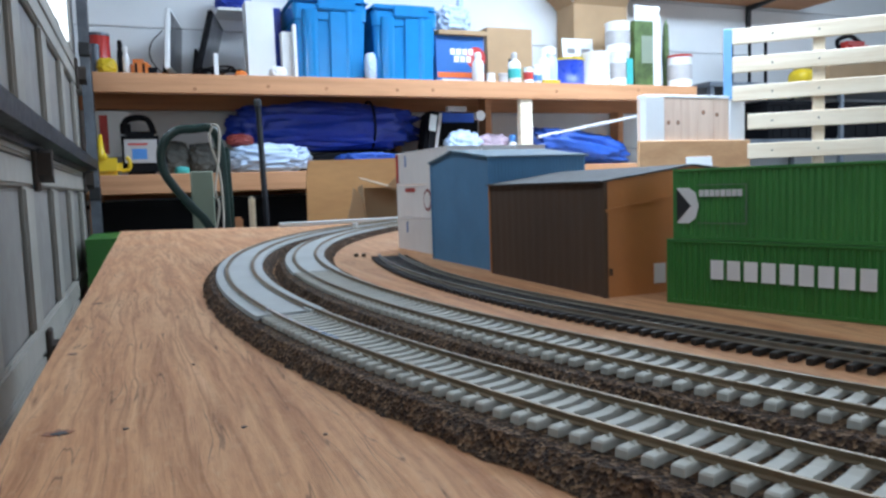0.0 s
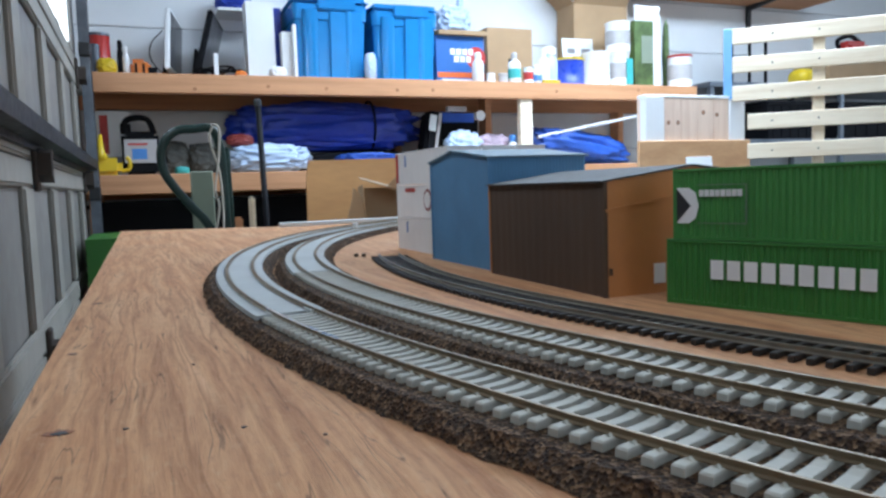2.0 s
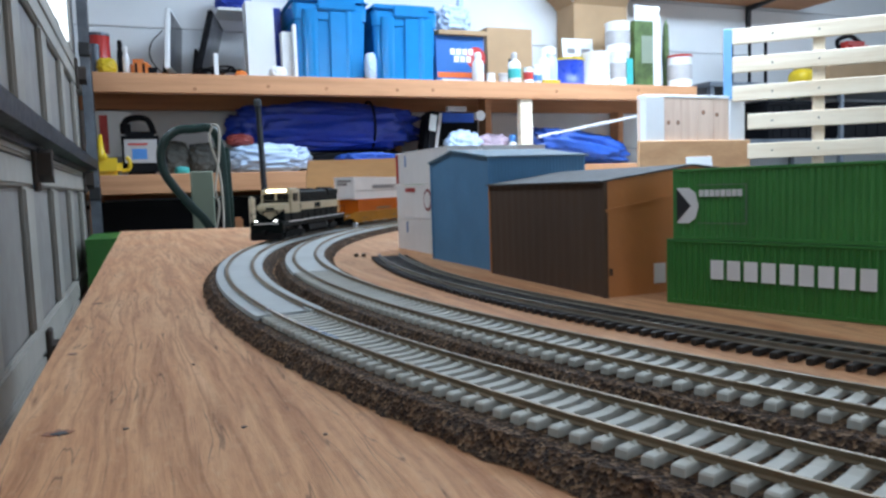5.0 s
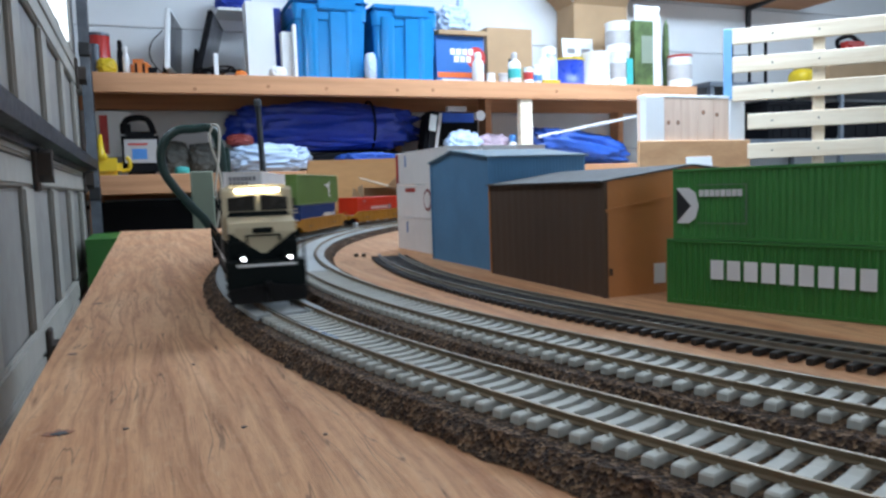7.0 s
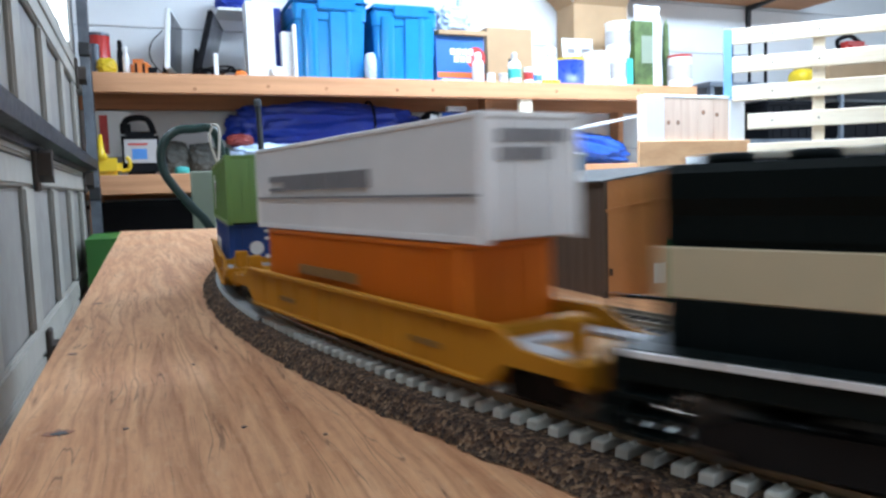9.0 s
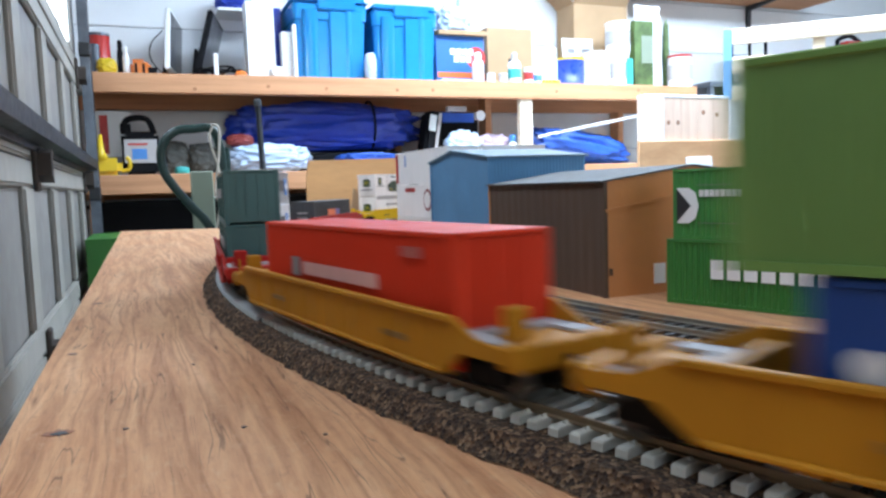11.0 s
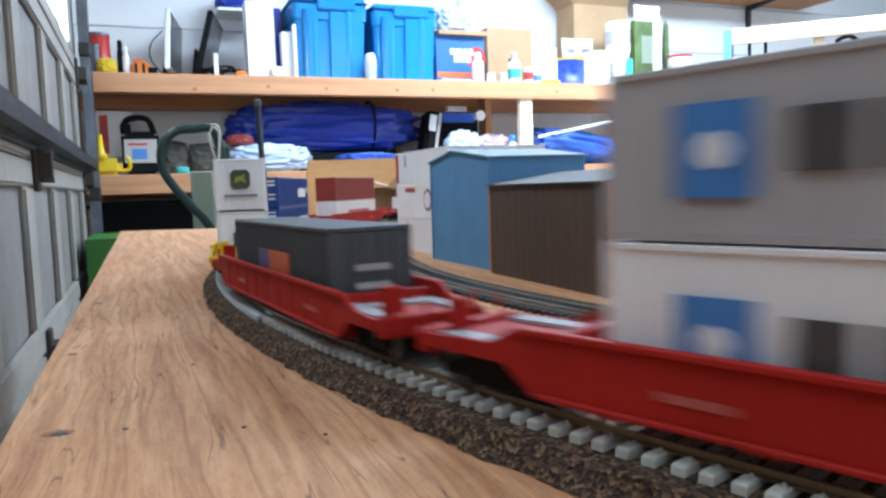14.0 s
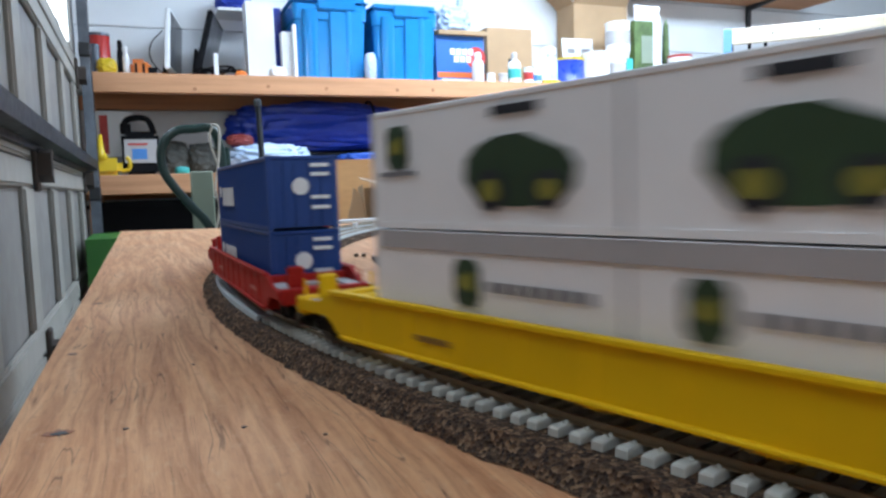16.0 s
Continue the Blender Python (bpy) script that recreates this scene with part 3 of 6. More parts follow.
def container(mat, length, height, label, group="stacked containers", ribs=True, width=0.0281, m=None):
    """A shipping container: ribbed sides, corner posts and castings, doors with locking bars. Origin under its middle, doors at the -x end."""
    c = thing("shipping_container", label, "shipping container", m, group)
    l, w, h = length / 2, width / 2, height
    n = int(length / 0.0029)
    bm = bmesh.new()
    # ribbed tub of the body
    line = [(-l + 0.0022, 0.0)]
    if ribs:
        x = -l + 0.0030
        step = (length - 0.006) / n
        for i in range(n):
            line += [(x + step * 0.05, 0.0), (x + step * 0.3, 0.0006), (x + step * 0.6, 0.0006), (x + step * 0.85, 0.0)]
            x += step
    line.append((l - 0.0022, 0.0))
    loop = [(x, -w + 0.0003 + d) for x, d in line] + [(x, w - 0.0003 - d) for x, d in reversed(line)]
    lo = [bm.verts.new((x, y, 0.0008)) for x, y in loop]
    hi = [bm.verts.new((x, y, h - 0.0010)) for x, y in loop]
    k = len(loop)
    for i in range(k):
        bm.faces.new((lo[i], lo[(i + 1) % k], hi[(i + 1) % k], hi[i]))
    bm.faces.new(lo[::-1])
    bm.faces.new(hi)
    bmesh.ops.recalc_face_normals(bm, faces=bm.faces)
    part("body", bm, mat, c)
    part("roof", slab(-l, l, -w, w, h - 0.0016, h - 0.0001, 0.0003), mat, c)
    for s in (-1, 1):
        part("bottom_rail", slab(-l + 0.002, l - 0.002, s * w - 0.0006 * (s + 1) / 1, s * w + 0.0006 * (1 - s), 0.0002, 0.0018), mat, c)
        part("end_panel", slab(s * (l - 0.0006) - 0.0006, s * (l - 0.0006) + 0.0002, -w + 0.0018, w - 0.0018, 0.0012, h - 0.0018), mat, c)
        for q in (-1, 1):
            part("corner_post", slab(s * (l - 0.0011) - 0.0011, s * (l - 0.0011) + 0.0011, q * (w - 0.0011) - 0.0011, q * (w - 0.0011) + 0.0011, 0, h, 0.0002), mat, c)
    for y in (-0.0075, -0.003, 0.003, 0.0075):
        part("locking_bar", slab(-l - 0.0005, -l + 0.0001, y - 0.0004, y + 0.0004, 0.0015, h - 0.002), mat, c)
        part("locking_bar", slab(l - 0.0001, l + 0.0005, y - 0.0003, y + 0.0003, 0.0015, h - 0.002), mat, c)
    return c


def word(parent, side_y, x0, x1, z0, z1, letters, material, gap=0.18):
    """A row of plain bars that stands for lettering."""
    step = (x1 - x0) / letters
    d = -0.0004 if side_y < 0 else 0.0004
    for i in range(letters):
        pad(parent, "lettering", side_y, x0 + i * step, x0 + (i + 1 - gap) * step, z0, z1, material, d)


# green pair beside the siding
_t = math.atan2(-0.95, 0.313)
def stand(xb, yb, ang, along, z):
    return pose(xb, yb, z, 0, 0, math.degrees(ang)) @ Matrix.Translation((along, 0.0141, 0))


g1 = container(M["green_box"], 0.140, 0.0300, "green ribbed shipping container with bold white lettering bars", m=stand(0.226, 0.278, _t, 0.070, 0.0))
g2 = container(M["green_box2"], 0.140, 0.0322, "green ribbed shipping container with a white arrow emblem, stacked on another", m=stand(0.226, 0.278, _t, 0.0735, 0.0300))
word(g1, -0.01405, -0.0475, 0.022, 0.0128, 0.0213, 9, M["white_mark"], 0.24)
part("emblem", prism([(-0.0675, 0.0075), (-0.0615, 0.0075), (-0.0583, 0.0100), (-0.0568, 0.0155), (-0.0583, 0.0210), (-0.0615, 0.0235), (-0.0675, 0.0235)], -0.0145, -0.01405, "Y"), M["white_mark"], g2, "white printed emblem")
part("emblem", prism([(-0.0675, 0.0080), (-0.0606, 0.0155), (-0.0675, 0.0230)], -0.0149, -0.0145, "Y"), M["black_mark"], g2, "black printed arrow")
word(g2, -0.01405, -0.0565, -0.036, 0.0195, 0.0225, 8, M["white_mark"], 0.2)
for z0, z1, xa, xb in ((0.0075, 0.0078, -0.0575, -0.0345), (0.0245, 0.0248, -0.0575, -0.0345), (0.0075, 0.0248, -0.0348, -0.0345)):
    pad(g2, "printed_line", -0.01405, xa, xb, z0, z1, M["grey_mark"], -0.0003)

for i in range(3):
    for j in range(3):
        w1 = container(M["white_box"], 0.128, 0.0300, "white shipping container in a stack of three", m=pose(0.242 + 0.031 * j, 0.610, 0.0302 * i, 0, 0, -90), ribs=False)
        if j == 0:
            if i != 1:
                pad(w1, "emblem", -0.0141, -0.0378, -0.0352, 0.0165, 0.0265, M["blue_mark"], -0.0003)
            if i == 2:
                pad(w1, "stripe", -0.0141, -0.0630, -0.0570, 0.0015, 0.0285, M["red_mark"], -0.0003)
            if i == 1:
                word(w1, -0.0141, -0.038, -0.012, 0.0235, 0.0270, 5, M["red_mark"], 0.2)
                part("emblem", lathe([(0.0095, 0.0), (0.0095, 0.0004)], 28, pose(0.0185, -0.0141, 0.0165, 90)), M["maroon_box"], w1, "round dark red emblem")
                part("emblem", lathe([(0.0072, 0.0), (0.0072, 0.0003)], 28, pose(0.0185, -0.0145, 0.0165, 90)), M["white_box"], w1)

# ---- the train ----
TRAIN = []


def front_at(t):
    """How far the train's nose has come along the outer track at t seconds, 0 beside the door."""
    v = ((0.0, 0.205), (5.0, 0.205), (7.0, 0.219), (8.0, 0.226), (9.0, 0.211), (16.0, 0.211))
    s, n = 0.0, 400

    def speed(u):
        for (a, p), (b, q) in zip(v, v[1:]):
            if u <= b:
                return p + (q - p) * (u - a) / (b - a)
        return v[-1][1]
    for i in range(n):
        s += speed(6.4 + (t - 6.4) * (i + 0.5) / n) * (t - 6.4) / n
    return -0.058 + s


def on_track(s, base):
    """The pose of a vehicle whose middle is s along the track, on two bogies base apart; x ahead, z up from the rail's top."""
    r = R_OUT * math.cos(base / 2 / R_OUT)
    th = -s / R_OUT
    return Matrix.Translation((CX - r * math.cos(th), CY + r * math.sin(th), RAIL_TOP)) @ Matrix.Rotation(math.atan2(-math.cos(th), -math.sin(th)), 4, "Z")


def wheelset(parent, x, y_turn=0.0, r=0.0052):
    for s in (-1, 1):
        part("wheel", lathe([(r * 0.5, -0.0013), (r + 0.0006, -0.0013), (r + 0.0006, -0.0006), (r, -0.0005), (r, 0.0010), (r * 0.5, 0.0013)], 18,
                            pose(x, s * 0.0072, r, 90 * s)), M["wheel"], parent, "dark steel wheel", True)
    part("axle", lathe([(0.0011, -0.0095), (0.0011, 0.0095)], 10, pose(x, 0, r, 90)), M["truck"], parent)


def bogie(parent, x, yaw, axles, spacing, r=0.0052, side=0.0105):
    b = thing("bogie", "", "")
    b.parent = parent
    b.matrix_local = pose(x, 0, 0, 0, 0, yaw)
    half = spacing * (axles - 1) / 2
    for i in range(axles):
        wheelset(b, -half + i * spacing, r=r)
    for s in (-1, 1):
        pts = [(-half - 0.004, 0.004), (-half + 0.003, 0.0035), (-half + 0.005, 0.0018), (half - 0.005, 0.0018), (half - 0.003, 0.0035), (half + 0.004, 0.004),
               (half + 0.004, 0.0065), (half - 0.003, 0.0088), (-half + 0.003, 0.0088), (-half - 0.004, 0.0065)]
        part("side_frame", prism(pts, s * side - 0.0012, s * side + 0.0012, "Y"), M["truck"], b, "black cast side frame")
    part("bolster", slab(-0.0035, 0.0035, -side, side, 0.0055, 0.0095), M["truck"], b)
    # black block hides the lit ties, for the shade under the train
    part("brake_beam", slab(-half + 0.001, half - 0.001, -side + 0.0014, side - 0.0014, 0.0014, 0.0050), M["truck"], b, "black block filling the shaded underside")
    return b


def coupler(parent, x, s):
    part("coupler", slab(min(x, x + s * 0.008), max(x, x + s * 0.008), -0.0015, 0.0015, 0.0075, 0.0108, 0.0004), M["truck"], parent, "black knuckle coupler")


def well_car(mat, length, label, well=0.152):
    """A well car: deep side sills that rise over the bogies, end platforms, floor beams and pale gratings."""
    c = thing("well_car", label, "railway wagon", group="train wagons")
    l = length / 2 - 0.006
    h = well / 2
    w = 0.0172
    top = 0.0182
    for s in (-1, 1):
        pts = [(-l + 0.002, 0.0105), (-h - 0.012, 0.0100), (-h - 0.004, 0.0042), (h + 0.004, 0.0042), (h + 0.012, 0.0100), (l - 0.002, 0.0105), (l - 0.002, 0.0135),
               (h + 0.018, 0.0140), (h + 0.008, top), (-h - 0.008, top), (-h - 0.018, 0.0140), (-l + 0.002, 0.0135)]
        sill = part("side_sill", prism(pts, s * (w - 0.0008) - 0.0006, s * (w - 0.0008) + 0.0006, "Y"), mat, c)
        part("top_chord", slab(-h - 0.008, h + 0.008, s * w - 0.0011, s * w + 0.0011, top - 0.0012, top + 0.0003, 0.0003), mat, sill)
        part("bottom_chord", slab(-h - 0.003, h + 0.003, s * w - 0.0010, s * w + 0.0010, 0.0040, 0.0052, 0.0003), mat, sill)
        n = 9
        for i in range(n):
            x = -h + 2 * h * (i + 0.5) / n
            part("side_post", slab(x - 0.0007, x + 0.0007, s * w - (0.0002 if s < 0 else 0.0008), s * w + (0.0002 if s > 0 else 0.0008), 0.0052, top - 0.0012), mat, sill)
        for x in (-h * 0.55, h * 0.72):
            word(c, s * (w - 0.0002), x - 0.007, x + 0.007, 0.0090, 0.0106, 6, M["faint_mark"] if mat is M["well_red"] else M["brown_mark"], 0.3)
    for i in range(5):
        x = -h + 2 * h * (i + 0.5) / 5
        part("floor_beam", slab(x - 0.003, x + 0.003, -w + 0.001, w - 0.001, 0.0028, 0.0040), mat, c)
    for s in (-1, 1):
        x0, x1 = sorted((s * (h + 0.003), s * (l - 0.004)))
        part("end_platform", slab(x0, x1, -w + 0.002, w - 0.002, 0.0112, 0.0128, 0.0003), mat, c)
        part("bulkhead", slab(*sorted((s * (h + 0.001), s * (h + 0.0035))), -w + 0.002, w - 0.002, 0.0035, 0.0165), mat, c)
        for q in (-1, 1):
            part("grating", slab(*sorted((s * (h + 0.004), s * (l - 0.008))), *sorted((q * 0.0095, q * 0.0150)), 0.0129, 0.0138), M["grating"], c, "pale walkway grating")
        part("grating", slab(*sorted((s * (h + 0.006), s * (h + 0.012))), -0.0095, 0.0095, 0.0129, 0.0138), M["grating"], c, "pale walkway grating")
        # sill and block below the platform are black to deepen the underside's shade
        part("centre_sill", slab(*sorted((s * (h + 0.010), s * (l - 0.002))), -0.0085, 0.0085, 0.0075, 0.0112, 0.0004), M["truck"], c, "black centre sill, boxed in to darken the underside")
        part("brake_rigging", slab(*sorted((s * (h + 0.006), s * (h + 0.013))), -0.0125, 0.0125, 0.0018, 0.0075, 0.0006), M["truck"], c, "black block filling the shaded underside")
        part("end_sill", slab(*sorted((s * (l - 0.005), s * l)), -w + 0.001, w - 0.001, 0.0085, 0.0142, 0.0005), mat, c)
        part("brake_stand", slab(*sorted((s * (l - 0.010), s * (l - 0.007))), -0.0120, -0.0060, 0.0138, 0.0215, 0.0006), mat, c)
        for q in (-1, 1):
            part("grab_iron", slab(*sorted((s * (l - 0.0012), s * (l - 0.0005))), q * 0.013 - 0.0004, q * 0.013 + 0.0004, 0.0142, 0.0195), mat, c)
        coupler(c, s * l, s)
    yaw = math.degrees(l * 0.78 / R_OUT)
    for s in (-1, 1):
        bogie(c, s * (l - 0.019), -s * yaw, 2, 0.0200)
    return c


def locomotive():
    """A six-axle road engine: wide cab and nose, long hood with fans, walkways and rails."""
    e = thing("diesel_locomotive", "dark green and cream model diesel locomotive with lit headlights", "locomotive")
    G, C = M["loco_green"], M["loco_cream"]
    f, rb = 0.124, 0.106
    w = 0.0168
    part("underframe", slab(-rb, f, -w + 0.0008, w - 0.0008, 0.0130, 0.0190, 0.0004), G, e)
    for s in (-1, 1):
        part("sill_stripe", slab(-rb + 0.003, f - 0.020, *sorted((s * (w - 0.0007), s * (w + 0.0001))), 0.0177, 0.0188), M["loco_white"], e, "white sill stripe")
    part("fuel_tank", prism([(-0.013, 0.013), (-0.015, 0.006), (-0.011, 0.0030), (0.011, 0.0030), (0.015, 0.006), (0.013, 0.013)], -0.036, 0.034, "X"), M["truck"], e, "black fuel tank")
    # long hood
    hw = 0.0098
    part("hood_lower", slab(-0.100, 0.068, -hw, hw, 0.0172, 0.0380, 0.0006), G, e)
    part("hood_band", slab(-0.100, 0.068, -hw - 0.0003, hw + 0.0003, 0.0275, 0.0368, 0.0004), C, e, "cream band along the hood")
    part("hood_upper", prism([(-hw, 0.0372), (hw, 0.0372), (hw, 0.0475), (hw - 0.0018, 0.0500), (-hw + 0.0018, 0.0500), (-hw, 0.0475)], -0.100, 0.068, "X"), G, e)
    part("radiator_wing", prism([(-hw, 0.0405), (-0.0112, 0.0450), (-0.0112, 0.0493), (-0.0098, 0.0508), (0.0098, 0.0508), (0.0112, 0.0493), (0.0112, 0.0450), (hw, 0.0405)],
                                -0.0995, -0.056, "X"), G, e, "flared radiator section")
    part("inverter_cabinet", slab(0.042, 0.068, -0.0135, 0.0102, 0.0172, 0.0455, 0.0008), G, e)
    part("cabinet_band", slab(0.0418, 0.068, -0.0138, 0.0104, 0.0275, 0.0368, 0.0004), C, e, "cream band")
    for x in (-0.091, -0.077, -0.063, 0.012, 0.026):
        fan = part("roof_fan", lathe([(0.0062, 0.0), (0.0062, 0.0016), (0.0054, 0.0020), (0.0010, 0.0021)], 24, pose(x, 0, 0.0506 if x < -0.05 else 0.0498)), G, e, smooth=True)
    part("exhaust_stack", slab(-0.020, -0.006, -0.0035, 0.0035, 0.0498, 0.0518, 0.0005), G, e)
    part("brake_hatch", slab(-0.050, -0.026, -0.0075, 0.0075, 0.0498, 0.0510, 0.0005), G, e)
    for i in range(15):
        x = -0.097 + i * 0.0092
        for s in (-1, 1):
            part("hood_door", slab(x + 0.0006, x + 0.0090, *sorted((s * hw, s * (hw + 0.0005))), 0.0380, 0.0465), G, e)
    for s in (-1, 1):
        word(e, s * (hw + 0.0003), -0.024, -0.002, 0.0292, 0.0352, 4, G, 0.25)
        pad(e, "emblem", s * (0.0138 if s < 0 else 0.0104), 0.048, 0.060, 0.0292, 0.0352, G, 0.0003 * s)
    # cab
    cw = 0.0160
    cab = part("cab", prism([(0.068, 0.0172), (0.096, 0.0172), (0.096, 0.0378), (0.0955, 0.0395), (0.0925, 0.0495), (0.0885, 0.0512), (0.068, 0.0512)], -cw, cw, "Y"), C, e, "cream cab")
    part("cab_roof", prism([(-cw - 0.0002, 0.0488), (cw + 0.0002, 0.0488), (cw - 0.0035, 0.0524), (-cw + 0.0035, 0.0524)], 0.0678, 0.0895, "X"), C, e)
    part("cab_skirt", slab(0.0678, 0.0962, -cw - 0.0002, cw + 0.0002, 0.0172, 0.0268, 0.0003), G, e, "dark green lower cab")
    for s in (-1, 1):
        part("windscreen", prism([(s * 0.0014, 0.0402), (s * 0.0135, 0.0402), (s * 0.0135, 0.0462), (s * 0.0014, 0.0475)], 0.0944, 0.0957, "X"), M["dark_glass"], cab, "smoked windscreen")
        part("side_window", slab(0.0735, 0.0795, *sorted((s * cw, s * (cw + 0.0003))), 0.0385, 0.0465), M["dark_glass"], cab, "smoked side window")
        part("side_window", slab(0.0815, 0.0875, *sorted((s * cw, s * (cw + 0.0003))), 0.0385, 0.0465), M["dark_glass"], cab, "smoked side window")
        part("mirror", slab(0.0895, 0.0905, *sorted((s * (cw + 0.0005), s * (cw + 0.0018))), 0.0405, 0.0455), G, cab)
    part("windscreen_brow", prism([(-0.0152, 0.0366), (0.0152, 0.0366), (0.0128, 0.0398), (-0.0128, 0.0398)], 0.0940, 0.0972, "X"), G, e, "dark wedge below the windscreen")
    part("number_board", slab(0.0925, 0.0942, -0.0100, 0.0100, 0.0486, 0.0505, 0.0004), M["headlight"], e, "lit number boards and headlight")
    # nose
    nose = part("nose", prism([(0.096, 0.0172), (0.1130, 0.0172), (0.1130, 0.0310), (0.1105, 0.0352), (0.096, 0.0378)], -0.0148, 0.0148, "Y"), C, e, "cream nose")
    part("nose_skirt", slab(0.096, 0.1134, -0.0150, 0.0150, 0.0172, 0.0215, 0.0004), G, e, "dark green lower nose")
    for s in (-1, 1):
        part("nose_chevron", prism([(s * 0.0150, 0.0213), (s * 0.0150, 0.0305), (s * 0.0135, 0.0305), (s * 0.0008, 0.0213)], 0.1130, 0.1137, "X"), G, nose, "dark green chevron")
        part("nose_side_band", slab(0.096, 0.1130, *sorted((s * 0.0148, s * 0.0152)), 0.0172, 0.0270), G, nose, "dark green lower side")
    part("nose_door", slab(0.1130, 0.1136, -0.0115, -0.0045, 0.0222, 0.0330), C, nose)
    part("nose_light", slab(0.1130, 0.1142, -0.0045, 0.0045, 0.0305, 0.0330, 0.0005), G, nose)
    part("nose_grab", slab(0.1142, 0.1148, -0.0075, 0.0075, 0.0292, 0.0299), G, nose)
    for y in (-0.0072, 0.0072):
        part("nose_grab", slab(0.1130, 0.1146, y - 0.0005, y + 0.0005, 0.0268, 0.0299), G, nose)
    # front platform, plough, ditch lights
    part("front_platform", slab(0.1130, f + 0.001, -w, w, 0.0130, 0.0172, 0.0004), G, e)
    part("pilot", slab(f - 0.001, f + 0.0015, -w, w, 0.0045, 0.0190, 0.0004), G, e)
    part("front_stripe", slab(f + 0.0016, f + 0.0020, -0.0125, 0.0125, 0.0168, 0.0179), M["loco_white"], e, "white pilot stripe")
    for s in (-1, 1):
        pts = [(s * 0.0002, 0.0012), (s * 0.0160, 0.0012), (s * 0.0168, 0.0075), (s * 0.0002, 0.0092)]
        part("snow_plough", prism(pts, f + 0.0018, f + 0.0042, "X"), M["truck"], e, "black snow plough blade")
        lamp = part("ditch_light_housing", lathe([(0.0021, 0.0), (0.0021, 0.0040)], 18, pose(f - 0.0015, s * 0.0098, 0.0203, 0, 90)), G, e, smooth=True)
        part("ditch_light", lathe([(0.0008, 0.0), (0.0007, 0.0007)], 18, pose(f + 0.0025, s * 0.0098, 0.0203, 0, 90)), M["ditch_light"], lamp, "glowing white lens", True)
        for k in range(3):
            part("step", slab(f - 0.014, f - 0.004, *sorted((s * (w - 0.004), s * (w + 0.0002))), 0.0035 + 0.0034 * k, 0.0043 + 0.0034 * k), G, e)
            part("step", slab(-rb + 0.002, -rb + 0.012, *sorted((s * (w - 0.004), s * (w + 0.0002))), 0.0035 + 0.0034 * k, 0.0043 + 0.0034 * k), G, e)
        for x in (-0.104, -0.088, -0.072, -0.049, -0.026, -0.003, 0.020, 0.043, 0.064, 0.1215):
            part("stanchion", slab(x - 0.0003, x + 0.0003, s * w - 0.0003, s * w + 0.0003, 0.0170, 0.0285), G, e)
        part("handrail", slab(-0.105, 0.065, s * w - 0.0003, s * w + 0.0003, 0.0282, 0.0288), G, e, "thin dark handrail")
        part("front_handrail", tube([(f - 0.001, s * 0.0160, 0.017), (f - 0.001, s * 0.0160, 0.027), (f - 0.001, s * 0.0075, 0.0275), (f - 0.001, s * 0.0065, 0.023), (f - 0.001, s * 0.0065, 0.017)],
                                    0.0003, 6), G, e, "thin dark handrail")
    part("rear_pilot", slab(-rb - 0.0012, -rb + 0.001, -w, w, 0.0035, 0.0185, 0.0004), G, e)
    part("air_horn", slab(0.060, 0.066, -0.0035, 0.0035, 0.0498, 0.0515, 0.0006), G, e)
    for s in (-1, 1):
        bogie(e, 0.0740 if s > 0 else -0.0690, -s * math.degrees(0.076 / R_OUT), 3, 0.0208, 0.0056, 0.0112)
        coupler(e, f + 0.0035 if s > 0 else -rb, s)
    return e


